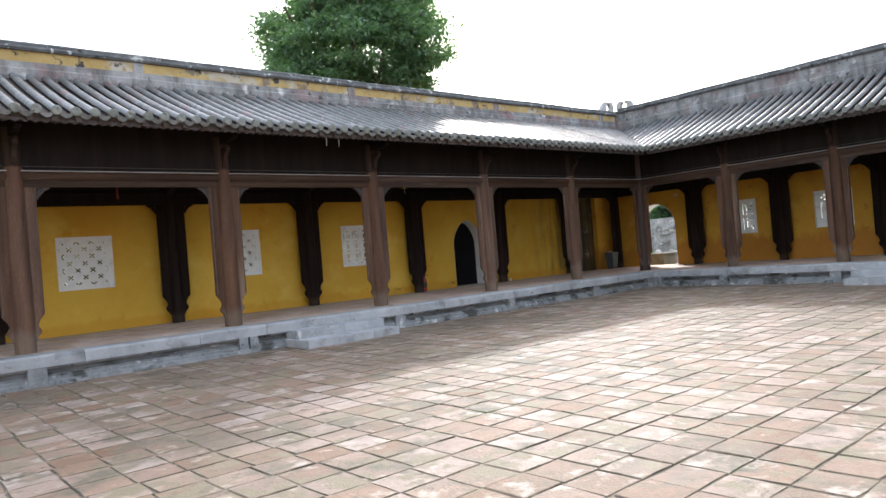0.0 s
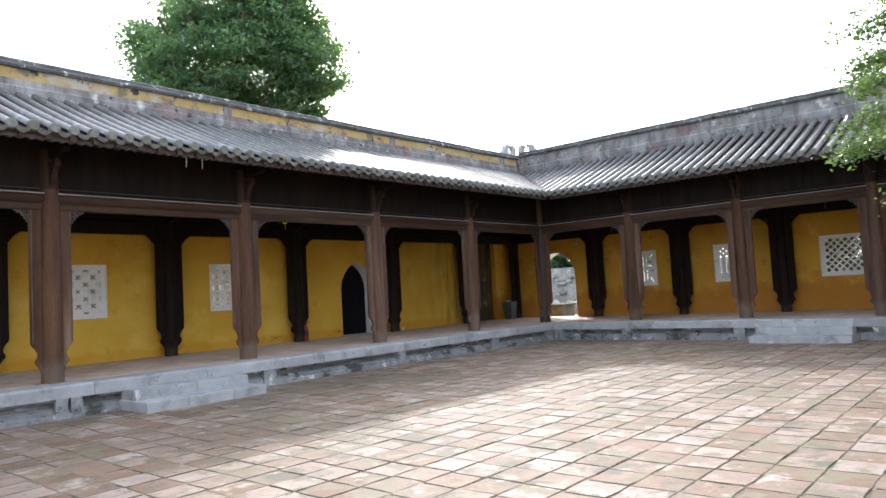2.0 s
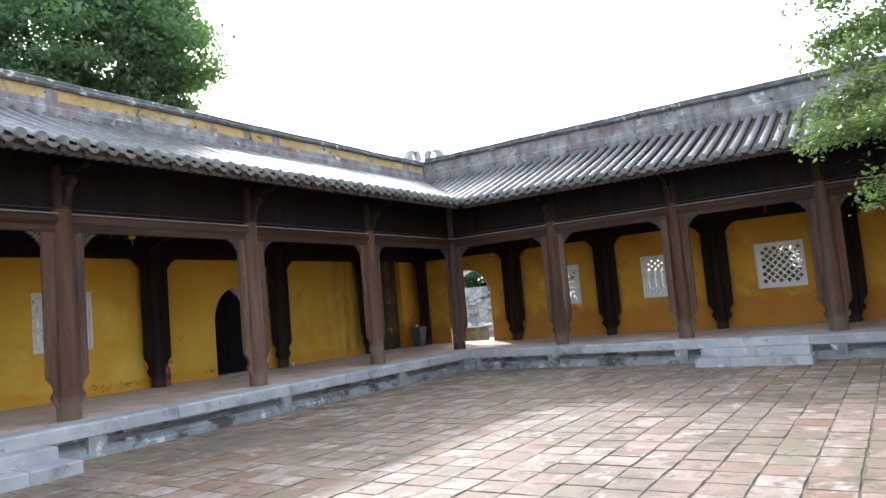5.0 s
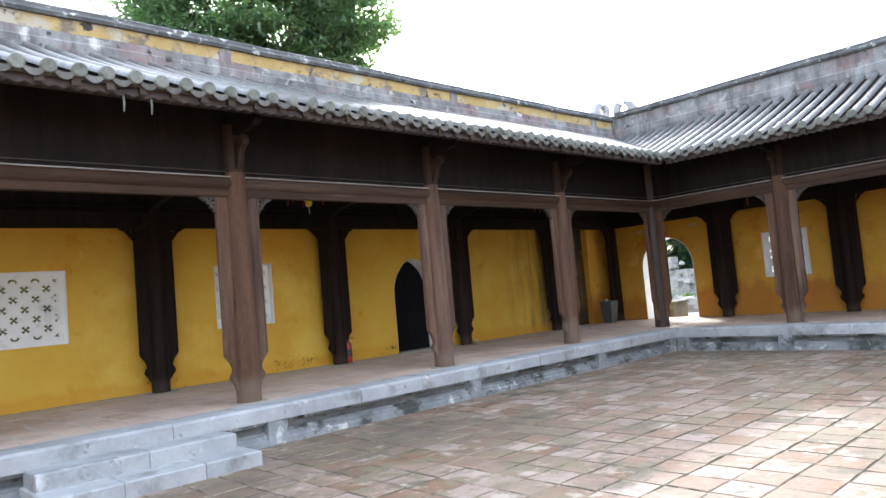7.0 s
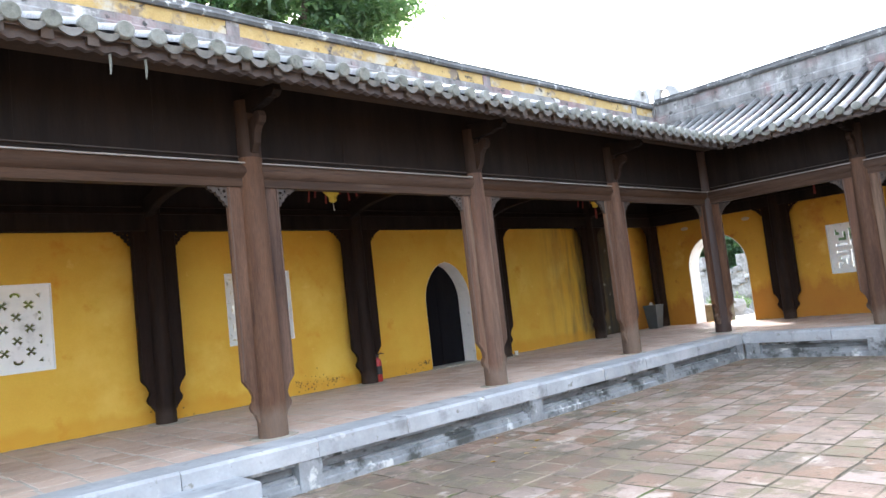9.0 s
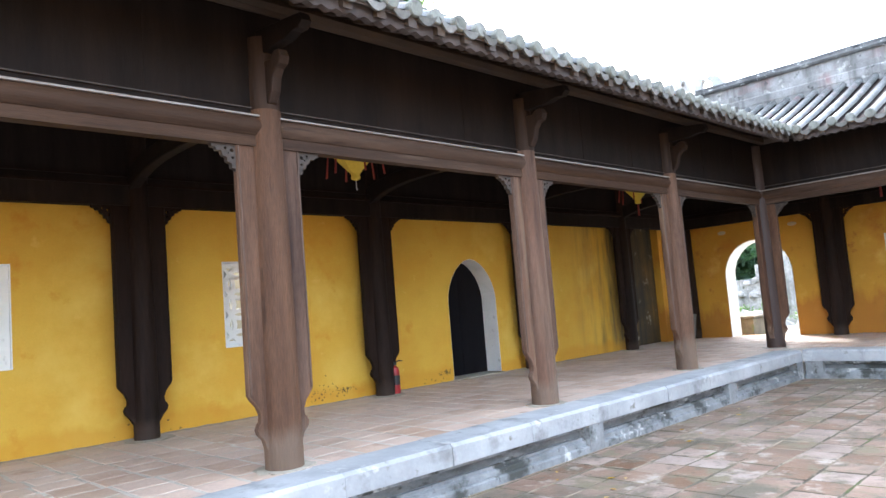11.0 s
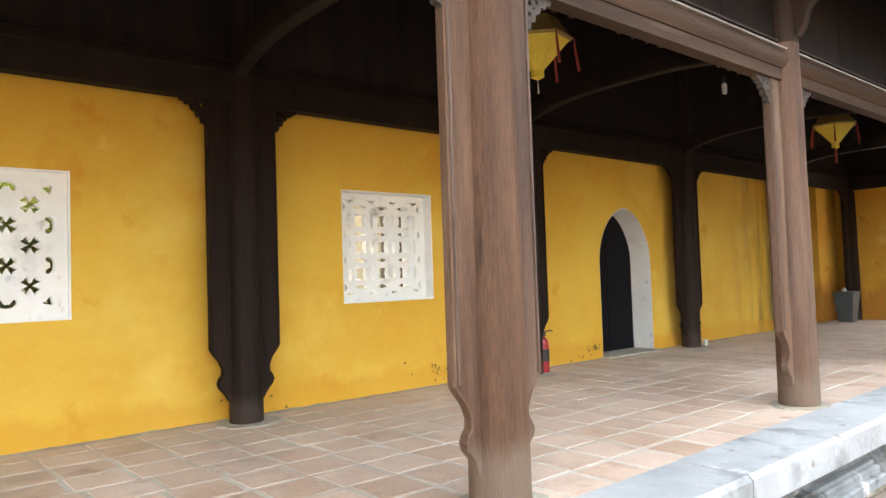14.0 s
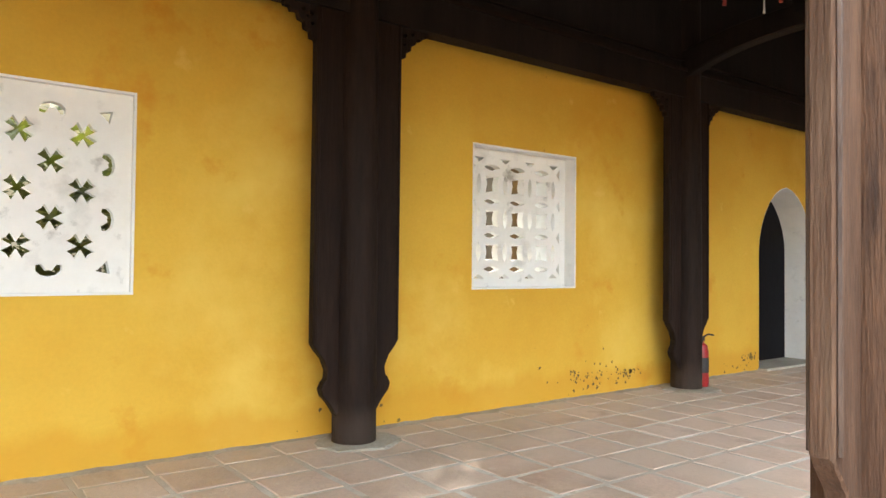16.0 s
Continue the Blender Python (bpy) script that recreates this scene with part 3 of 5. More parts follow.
# ---- lattice windows ----
def cross_hole(cx, cz, r):
    """An X-shaped hole with flared arms."""
    pts = []
    for k in range(4):
        a = math.pi / 4 + k * math.pi / 2
        for da, rr in ((-0.40, 1.0), (0.0, 0.84), (0.40, 1.0), (math.pi / 4, 0.27)):
            pts.append((cx + r * rr * math.cos(a + da), cz + r * rr * math.sin(a + da)))
    return pts


def half_hole(cx, cz, r, side):
    """A flared half hole at the border: side 0 top, 1 right, 2 bottom, 3 left."""
    pts = [(-1.0, 0.05), (-0.62, 0.42), (0.0, 0.55), (0.62, 0.42), (1.0, 0.05), (0.98, -0.42), (0.60, -0.50), (0.22, 0.05), (0.0, -0.02), (-0.22, 0.05), (-0.60, -0.50), (-0.98, -0.42)]
    c, s = math.cos(-side * math.pi / 2), math.sin(-side * math.pi / 2)
    return [(cx + r * 0.84 * (x * c - y * s), cz + r * 0.84 * (x * s + y * c)) for x, y in pts]


def lens(cx, cz, l, w, upright):
    pts = [(-l, 0), (-l * 0.5, -w * 0.75), (0, -w), (l * 0.5, -w * 0.75), (l, 0), (l * 0.5, w * 0.75), (0, w), (-l * 0.5, w * 0.75)]
    return [(cx + (z if upright else x), cz + (x if upright else z)) for x, z in pts]


def crosses():
    holes, p, r = [], 0.137, 0.068
    for i in range(-2, 3):
        for j in range(-2, 3):
            if (i + j) % 2 == 0:
                holes.append(cross_hole(0.5 + i * p, 0.5 + j * p, r))
    for i in (-1, 1):
        holes += [half_hole(0.5 + i * p, 0.5 + 2.85 * p, r, 0), half_hole(0.5 + i * p, 0.5 - 2.85 * p, r, 2)]
        holes += [half_hole(0.5 + 2.85 * p, 0.5 + i * p, r, 1), half_hole(0.5 - 2.85 * p, 0.5 + i * p, r, 3)]
        for j in (-1, 1):
            x, z = 0.5 + i * 2.95 * p, 0.5 + j * 2.95 * p
            holes.append([(x + i * 0.004, z + j * 0.004), (x - i * 0.062, z - j * 0.010), (x - i * 0.034, z - j * 0.034), (x - i * 0.010, z - j * 0.062)])
    return holes


def coins():
    holes, p = [], 0.247
    for i in (-1, 0, 1):
        for j in (-1, 0, 1):
            x, z, a, c = 0.5 + i * p, 0.5 + j * p, 0.062, 0.05
            holes.append([(x - a, z - a), (x, z - c), (x + a, z - a), (x + c, z), (x + a, z + a), (x, z + c), (x - a, z + a), (x - c, z)])
    for i in (-1.5, -0.5, 0.5, 1.5):
        for j in (-1, 0, 1):
            holes += [lens(0.5 + i * p, 0.5 + j * p, 0.078, 0.022, True), lens(0.5 + j * p, 0.5 + i * p, 0.078, 0.022, False)]
        for s in (-1, 1):
            x, z = 0.5 + i * p, 0.5 + s * 1.78 * p
            holes.append([(x - 0.05, z), (x + 0.05, z), (x, z - s * 0.036)])
            holes.append([(z, x - 0.05), (z, x + 0.05), (z - s * 0.036, x)])
    return holes


def diamonds():
    holes = []
    for i in range(5):
        for j in range(5):
            for o in (0, 1):
                x, z, r = 0.14 + 0.165 * i + o * 0.0825, 0.14 + 0.165 * j + o * 0.0825, 0.062
                if x < 0.92 and z < 0.92:
                    holes.append([(x + r * math.cos(k * math.pi / 4) * (1 if k % 2 == 0 else 0.76), z + r * math.sin(k * math.pi / 4) * (1 if k % 2 == 0 else 0.76)) for k in range(8)])
    return holes


def bars():
    holes = []
    for i in range(5):
        x = 0.16 + 0.17 * i
        holes.append([(x - 0.036, 0.27), (x, 0.23), (x + 0.036, 0.27), (x + 0.036, 0.68), (x, 0.72), (x - 0.036, 0.68)])
        for z in (0.13, 0.82):
            holes.append(lens(x, z, 0.03, 0.022, False))
        if i < 4:
            for z in (0.19, 0.76, 0.89, 0.07):
                holes.append(lens(x + 0.085, z, 0.03, 0.022, False))
    return holes


def fret():
    holes = []
    for sx in (-1, 1):
        for sz in (-1, 1):
            q = lambda pts: [(0.5 + sx * a, 0.5 + sz * b) for a, b in pts]
            holes += [q(rect(0.05, 0.05, 0.11, 0.40)), q(rect(0.16, 0.05, 0.38, 0.10)), q([(0.16, 0.16), (0.33, 0.16), (0.33, 0.22), (0.22, 0.22), (0.22, 0.34), (0.16, 0.34)]),
                      q([(0.28, 0.28), (0.38, 0.28), (0.38, 0.40), (0.33, 0.40), (0.33, 0.34), (0.28, 0.34)])]
    return holes


def lattice_window(name, m, width, holes, label, depth):
    """A white pierced panel set back in its reveal. Local x along the wall, y inward, origin at the lower corner."""
    root = thing(name, label, "window", m, kind="structure")
    h, w, t = WZ1 - WZ0, width, 0.012
    ring = sheet(rect(0, 0, w, h), [rect(t, t, w - t, h - t)], -0.004, WALL_T + 0.002)
    part("reveal", ring, M["white"], root)
    scaled = [[(t + (w - 2 * t) * x, t + (h - 2 * t) * z) for x, z in poly] for poly in holes]
    part("lattice", sheet(rect(t, t, w - t, h - t), scaled, depth, depth + (0.055 if depth < 0.05 else 0.06)), M["white"], root, "pierced white lattice panel")
    return root


for (a, b), pat, text in zip(NWIN, (crosses, crosses, coins, crosses), ("pierced with flared crosses", "pierced with flared crosses", "with an interlocking coin pattern", "pierced with flared crosses")):
    lattice_window("window_north", at(a, WALL_Y, WZ0), b - a, pat(), "white lattice window " + text, 0.03 if pat is crosses else 0.10)
for (a, b), pat, text in zip(EWIN, (fret, bars, diamonds), ("with an angular fret pattern", "with upright slots", "pierced with rows of diamonds")):
    lattice_window("window_east", EW @ at(-b, 0, WZ0), b - a, pat(), "white lattice window " + text, 0.06)


# ---- columns ----
def fin_outline(w, r, top):
    """Side board of a column, (x, z), with the curled foot."""
    return [(r * 0.6, 0.16), (r * 1.05, 0.17), (w * 0.62, 0.235), (w * 0.76, 0.275), (w * 0.80, 0.31), (w * 0.74, 0.345), (w * 0.68, 0.36), (w * 0.66, 0.41), (w * 0.76, 0.475), (w * 0.93, 0.53), (w, 0.56), (w, top), (r * 0.6, top)]


def spandrel_outline(s=0.2):
    return [(0, 0), (s, 0), (s * 0.97, -0.028), (s * 0.82, -0.03), (s * 0.78, -0.052), (s * 0.6, -0.05), (s * 0.55, -0.085), (s * 0.4, -0.095), (s * 0.38, -0.13), (s * 0.22, -0.14), (s * 0.2, -0.175), (s * 0.08, -0.18), (0, -0.215)]


def column(name, label, r, w, top, rail, wood, group, bracket):
    """Round timber column with side boards, carved spandrels and, outside, an eave bracket. Origin at the foot."""
    root = thing(name, label, "column", None, group)
    rings = [(r * 1.05, 0.0), (r * 1.05, 0.04), (r * 1.04, 0.4), (r * 1.03, 0.9), (r, 1.5), (r * 0.96, 2.1), (r * 0.93, rail), (r * 0.92, rail + 0.285)]
    part("shaft", Shape().lathe(rings, 20), wood, root, smooth=True)
    # Outer shafts change to the shade-darkened wood above the rails.
    part("upper_shaft", Shape().lathe([(r * 0.92, rail + 0.285), (r * 0.88, top)], 20), M["upper_shade_wood"] if bracket else wood, root, smooth=True)
    for s in (-1, 1):
        out = [(s * x, z) for x, z in fin_outline(w, r, rail)]
        board = part("side_board", sheet(out if s > 0 else out[::-1], [], -0.03, 0.03, 0.006), wood, root)
        bead = Shape()
        for y in (-0.034, 0.034):
            bead.tube([(s * (w - 0.012), y, 0.565), (s * (w - 0.012), y, 1.4), (s * (w - 0.012), y, rail)], [0.008] * 3, 6)
        part("edge_bead", bead, M["bead_wood"] if bracket else wood, board, "rubbed pale edge bead" if bracket else "", smooth=True)
        sp = [(s * (w + x - 0.003), rail + z) for x, z in spandrel_outline()]
        hl = [[(s * (w + cx + q * math.cos(k * math.pi / 3)), rail + cz + q * math.sin(k * math.pi / 3)) for k in range(6)] for cx, cz, q in ((0.035, -0.045, 0.016), (0.085, -0.03, 0.012), (0.03, -0.1, 0.012), (0.062, -0.066, 0.008))]
        part("spandrel", sheet(sp if s > 0 else sp[::-1], hl, -0.022, 0.022), wood if not bracket else M["ledge_wood"], board, "carved openwork spandrel")
    if bracket:
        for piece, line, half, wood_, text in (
                ("bracket_curl", [(0.0, 2.70), (-0.14, 2.73), (-0.19, 2.80), (-0.215, 2.90), (-0.26, 2.96), (-0.315, 2.98), (-0.335, 3.03), (-0.31, 3.08), (-0.25, 3.085), (-0.19, 3.04), (0.0, 3.06)], 0.04, M["upper_shade_wood"], "curled bracket nose"),
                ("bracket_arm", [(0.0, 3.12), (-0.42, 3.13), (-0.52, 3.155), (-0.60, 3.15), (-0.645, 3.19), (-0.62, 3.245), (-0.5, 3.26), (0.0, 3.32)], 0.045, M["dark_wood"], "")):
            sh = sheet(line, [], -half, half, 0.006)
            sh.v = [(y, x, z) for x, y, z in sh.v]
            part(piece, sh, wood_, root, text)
    return root



outer = column("outer_column", "weathered brown timber column with curled side boards", 0.136, 0.265, 3.25, 2.398, M["post_wood"], "outer gallery columns", True)
outer.matrix_basis = at(N_COLS[1], COL_Y, FLOOR)
for x in N_COLS[2:]:
    copy_thing(outer, at(x, COL_Y, FLOOR))
for y in E_COLS:
    copy_thing(outer, at(COL_X, y, FLOOR, -90))
corner_col = thing("corner_column", "dark weathered timber corner column", "column", at(COL_X, COL_Y, FLOOR), "outer gallery columns")
part("shaft", Shape().lathe([(0.145, 0.0), (0.145, 0.05), (0.143, 0.9), (0.135, 2.1), (0.12, 3.4)], 20), M["corner_wood"], corner_col, smooth=True)
for a in (180, 270):
    out = fin_outline(0.255, 0.136, 2.38)
    part("side_board", sheet(out, [], -0.04, 0.04, 0.006), M["post_wood"], corner_col, m=pose(0, 0, 0, 0, 0, a))
    part("spandrel", sheet([(0.252 + x, 2.38 + z) for x, z in spandrel_outline()], [], -0.022, 0.022), M["ledge_wood"], corner_col, m=pose(0, 0, 0, 0, 0, a))
inner = column("inner_column", "dark brown timber column against the yellow wall", 0.119, 0.268, 3.95, 2.39, M["inner_wood"], "inner gallery columns", False)
inner.matrix_basis = at(N_COLS[1] + 0.05, IN_Y, FLOOR)
for x in [COL_X - 0.02] + [c + 0.05 for c in N_COLS[2:]] + [20.50]:
    copy_thing(inner, at(x, IN_Y, FLOOR))
for j in range(0, 8):
    copy_thing(inner, at(IN_X, 11.55 - 2.61 * j, FLOOR, -90))


# ---- beams ----
def beam(m, length, label, outer_side=True, top=4.16):
    """Rails and boarding between two columns; local x from 0 to length, y inward from the column line."""
    root = thing("gallery_beam", label, "beam", m, "gallery beams")
    if outer_side:
        part("lower_rail", Shape().box(0, -0.05, 2.968, length, 0.05, 3.06), M["rail_wood"], root)
        rnd = [(-0.06 - 0.035 * math.sin(math.pi * k / 6), 3.055 + 0.135 * k / 6) for k in range(7)]
        part("round_rail", Shape().sweep([(0.08, 3.055), (0.08, 3.19)] + rnd[::-1], 0, length), M["rail_wood"], root, smooth=True)
        part("ledge", Shape().sweep([(-0.01, 3.19), (-0.01, 3.212), (-0.085, 3.205), (-0.09, 3.19)][::-1], 0, length), M["ledge"], root, "pale ledge with its highlight in the colour")
        part("groove_strip", Shape().box(0, -0.035, 3.262, length, 0.0, 3.272), M["ledge_wood"], root, "thin pale moulding")
        part("upper_board", Shape().box(0, -0.015, 3.19, length, 0.03, top), M["dark_wood"], root)
        for f in (0.36, 0.71):
            part("batten", Shape().box(length * f - 0.006, -0.019, 3.28, length * f + 0.006, -0.01, top - 0.05), M["dark_wood"], root)
    else:
        part("lower_rail", Shape().box(0, -0.06, 2.96, length, 0.06, 3.18, 0.012), M["dark_wood"], root)
        part("ledge", Shape().box(0, -0.08, 3.165, length, 0.03, 3.19), M["inner_wood"], root)
        part("groove_strip", Shape().box(0, -0.055, 3.26, length, 0.0, 3.275), M["inner_wood"], root)
        part("upper_board", Shape().box(0, -0.02, 3.16, length, 0.02, 4.65), M["dark_wood"], root)
    return root


for a, b in zip(N_COLS[1:], N_COLS):
    beam(at(a, COL_Y, 0), b - a, "weathered gallery beam with pale ledge between columns")
    beam(at(a, IN_Y, 0), b - a, "dark beam along the yellow wall", False)
beam(at(COL_X, IN_Y, 0), 20.4 - COL_X, "dark beam along the yellow wall", False)
ys = [COL_Y] + E_COLS
for a, b in zip(ys, ys[1:]):
    beam(Matrix.Translation((COL_X, a, 0)) @ pose(0, 0, 0, 0, 0, -90), a - b, "weathered gallery beam with pale ledge between columns")
iy = [14.5] + [11.55 - 2.61 * j for j in range(8)]
for a, b in zip(iy, iy[1:]):
    beam(Matrix.Translation((IN_X, a, 0)) @ pose(0, 0, 0, 0, 0, -90), a - b, "dark beam along the yellow wall", False)


def tie_beam(m, span, label):
    """Curved cross beam from an outer to an inner column, with a post; local y from 0 to span."""
    root = thing("tie_beam", label, "beam", m, "tie beams")
    n = 18
    bow = [1 - abs(2 * k / n - 1) ** 3.2 for k in range(n + 1)]
    lo = [(span * k / n, 3.11 + 0.20 * b) for k, b in enumerate(bow)]
    hi = [(span * k / n, 3.33 + 0.13 * b) for k, b in enumerate(bow)]
    sh = sheet(lo + hi[::-1], [], -0.055, 0.055, 0.01)
    sh.v = [(y, x, z) for x, y, z in sh.v]
    part("curved_beam", sh, M["dark_wood"], root)
    sh = sheet([(0.0, 3.95), (0.0, 3.75), (span * 0.62, 4.62), (span * 0.62, 4.85)], [], -0.04, 0.04)
    sh.v = [(y, x, z) for x, y, z in sh.v]
    part("raking_beam", sh, M["dark_wood"], root)
    part("post", Shape().box(-0.06, span * 0.6, 3.4, 0.06, span * 0.6 + 0.14, 4.75), M["dark_wood"], root)
    return root


for x in N_COLS[:8]:
    tie_beam(at(x, COL_Y, 0), IN_Y - COL_Y, "dark curved tie beam across the gallery")
for y in E_COLS[:6]:
    tie_beam(Matrix.Translation((COL_X, y, 0)) @ pose(0, 0, 0, 0, 0, -90), IN_X - COL_X, "dark curved tie beam across the gallery")


# ---- roofs ----
PITCH, BARREL = 0.244, 0.063
def roof_z(d):
    """Height of the tile bed d metres behind the eave, with a slight sag."""
    return EAVE_Z - 0.03 + SLOPE * d - 0.03 * math.sin(math.pi * min(1, d / RIDGE_RUN))


def mirror(shape):
    shape.v = [(-x, y, z) for x, y, z in shape.v]
    shape.f = [tuple(reversed(f)) for f in shape.f]
    return shape


def under_roof(name, valley, far, m, flip=False):
    """Boards and rafters below the tiles, front and back slopes, in one mesh. Local x from far (negative) to the valley at x=0, y inward from the eave."""
    s = Shape()
    steps = 6
    prof_top = [(RIDGE_RUN * k / steps, roof_z(RIDGE_RUN * k / steps) - 0.03) for k in range(steps + 1)]
    back = [(2 * RIDGE_RUN - 0.2 - y, z) for y, z in prof_top[::-1]][1:]
    line = prof_top + back
    for (y0, z0), (y1, z1) in zip(line, line[1:]):
        b = len(s.v)
        xa0, xa1 = (y0, y1) if valley else (0, 0)
        s.v += [(far, y0, z0), (xa0, y0, z0), (xa1, y1, z1), (far, y1, z1), (far, y0, z0 - 0.035), (xa0, y0, z0 - 0.035), (xa1, y1, z1 - 0.035), (far, y1, z1 - 0.035)]
        s.f += [(b, b + 1, b + 2, b + 3), (b + 7, b + 6, b + 5, b + 4), (b, b + 4, b + 5, b + 1), (b + 2, b + 6, b + 7, b + 3)]
    x = far + 0.1
    while x < -0.05:
        for (y0, z0), (y1, z1) in zip(line, line[1:]):
            b = len(s.v)
            s.v += [(x + dx, y, z - dz) for dz in (0.035, 0.095) for dx, (y, z) in ((-0.04, (y0, z0)), (0.04, (y0, z0)), (0.04, (y1, z1)), (-0.04, (y1, z1)))]
            s.f += [(b + 7, b + 6, b + 5, b + 4), (b, b + 4, b + 5, b + 1), (b + 1, b + 5, b + 6, b + 2), (b + 2, b + 6, b + 7, b + 3), (b + 3, b + 7, b + 4, b)]
        x += 0.30
    for y, z in ((0.72, roof_z(0.72)), (RIDGE_RUN, roof_z(RIDGE_RUN))):
        s.sweep([(y + 0.07 * math.cos(k * math.pi / 4), z - 0.18 + 0.07 * math.sin(k * math.pi / 4)) for k in range(8)], far, y if valley else 0)
    if flip:
        mirror(s)
    ob = part(name, s, M["rafter"], m=m)
    return tagged(ob, "dark roof underside with close-set rafters", "ceiling", kind="structure")


NR = at(EAVE_X, EAVE_Y, 0)
ER = Matrix.Translation((EAVE_X, EAVE_Y, 0)) @ pose(0, 0, 0, 0, 0, -90)
n_far, e_far = W_END - EAVE_X, EAVE_Y - S_END
under_roof("ceiling_north", True, n_far, NR)


def barrel_row(length, start=0.0):
    """One run of overlapping half-round tiles up the slope, from d=start to d=length."""
    s, seg = Shape(), 6
    d, k = start, 0
    while d < length - 0.02:
        d1 = min(d + 0.27, length)
        b = len(s.v)
        for dd, r in ((d, BARREL * 0.99), (d + 0.012, BARREL * 1.01), (d1, BARREL * 0.96)):
            for q in range(seg + 1):
                a = math.pi * q / seg
                s.v.append((r * math.cos(a), dd, roof_z(dd) + 0.012 + r * math.sin(a) * 1.05))
        for o in (0, seg + 1):
            for q in range(seg):
                i = b + o + q
                s.f.append((i, i + seg + 1, i + seg + 2, i + 1))
        d += 0.26
    return s


def pan_run(length, start=0.0):
    """The channel of pan tiles beside a row of barrels."""
    s, seg = Shape(), 4
    n = 10
    for k in range(n + 1):
        d = start + (length - start) * k / n
        for q in range(seg + 1):
            u = q / seg
            s.v.append((PITCH * u, d, roof_z(d) - 0.055 * math.sin(math.pi * u) + 0.012))
    for k in range(n):
        for q in range(seg):
            i = k * (seg + 1) + q
            s.f.append((i, i + 1, i + seg + 2, i + seg + 1))
    return s


def end_cap():
    s = Shape()
    n = 16
    for y, r in ((-0.012, BARREL * 0.95), (0.0, BARREL * 1.08), (0.05, BARREL * 1.08)):
        for k in range(n):
            a = 2 * math.pi * k / n
            s.v.append((r * math.cos(a), y, 0.02 + r * math.sin(a)))
    for o in (0, n):
        for k in range(n):
            s.f.append((o + k, o + (k + 1) % n, o + n + (k + 1) % n, o + n + k))
    s.f.append(tuple(reversed(range(n))))
    return s


def drip_tile():
    """The pointed lens-shaped front of a pan tile."""
    h = PITCH / 2
    n = 10
    low = [(-h + 0.010 + (2 * h - 0.020) * k / n, 0.02 - 0.098 * math.sin(math.pi * k / n) ** 0.8) for k in range(n + 1)]
    high = [(h - 0.010 - (2 * h - 0.020) * k / n, 0.02 - 0.034 * math.sin(math.pi * k / n)) for k in range(1, n)]
    out = low + high
    return sheet(out, [], -0.008, 0.012)


def tiled_roof(name, label, m, far, side):
    """Front slope with barrel rows. side=-1: rows run from the valley towards negative x; +1: towards positive x."""
    root = thing(name, label, "roof", m, kind="structure")
    full_b, full_p = barrel_row(RIDGE_RUN).mesh("tile_row", M["roof_tile"], True), pan_run(RIDGE_RUN).mesh("pan_row", M["shaded_pan_tile"], True)
    cap, drip = end_cap().mesh("tile_end", M["tile_end"]), drip_tile().mesh("drip_tile", M["drip"])
    rng = random.Random(8)
    n = int(far / PITCH)
    for k in range(n):
        u = (k + 0.35) * PITCH
        j = rng.uniform(-0.006, 0.006)
        tilt = rng.uniform(-0.25, 0.25)
        mm = pose(side * u + j, rng.uniform(-0.012, 0.012), rng.uniform(-0.005, 0.005), 0, 0, tilt)
        row = part("tile_row", full_b, None, root, m=mm)
        part("pan_row", full_p, None, root, m=at(side * u if side > 0 else -u, 0, 0))
        z = roof_z(0) + 0.0
        part("tile_end", cap, None, row, m=pose(0, -0.03 + rng.uniform(-0.008, 0.008), z, rng.uniform(-6, 6), 0, rng.uniform(-5, 5)))
        part("drip_tile", drip, None, root, m=pose(side * u + PITCH / 2, -0.02 + rng.uniform(-0.008, 0.008), z - 0.012, rng.uniform(-8, 8), 0, rng.uniform(-4, 4)))
    # rows cut short by the valley
    short_b, short_p = Shape(), Shape()
    k = 0
    while (k + 0.65) * PITCH < RIDGE_RUN:
        u = (k + 0.65) * PITCH
        for src, dst in ((barrel_row(RIDGE_RUN, u), short_b), (pan_run(RIDGE_RUN, max(0.0, u - 0.1)), short_p)):
            o = len(dst.v)
            dst.v += [(x - side * u, y, z) for x, y, z in src.v]
            dst.f += [tuple(i + o for i in f) for f in src.f]
        k += 1
    tagged(part("valley_tiles", short_b, M["roof_tile"], root, smooth=True), kind="stuff")
    tagged(part("valley_pans", short_p, M["shaded_pan_tile"], root, smooth=True), kind="stuff")
    # wavy clay edge below the drip tiles
    s = Shape()
    st = int(far / (PITCH / 8))
    for q in range(st + 1):
        u = q * PITCH / 8
        zb = roof_z(0) - 0.135 - 0.012 * math.cos(2 * math.pi * (u / PITCH - 0.35) * 2.0)
        for y in (0.05, 0.11):
            s.v += [(side * u, y, zb), (side * u, y, roof_z(0) - 0.03)]
    for q in range(st):
        i = q * 4
        if side > 0:
            s.f += [(i, i + 4, i + 5, i + 1), (i, i + 2, i + 6, i + 4), (i + 2, i + 3, i + 7, i + 6)]
        else:
            s.f += [(i, i + 1, i + 5, i + 4), (i, i + 4, i + 6, i + 2), (i + 2, i + 6, i + 7, i + 3)]
    part("eave_edge", s, M["eave_clay"], root, "wavy reddish clay eave edge")
    back = Shape()
    a = roof_z(RIDGE_RUN)
    xr = -side * RIDGE_RUN
    back.v = [(side * far, RIDGE_RUN, a + 0.03), (xr, RIDGE_RUN, a + 0.03), (xr - side * 2.5, 2 * RIDGE_RUN - 0.2, roof_z(0)), (side * far, 2 * RIDGE_RUN - 0.2, roof_z(0))]
    back.f = [(0, 1, 2, 3)]
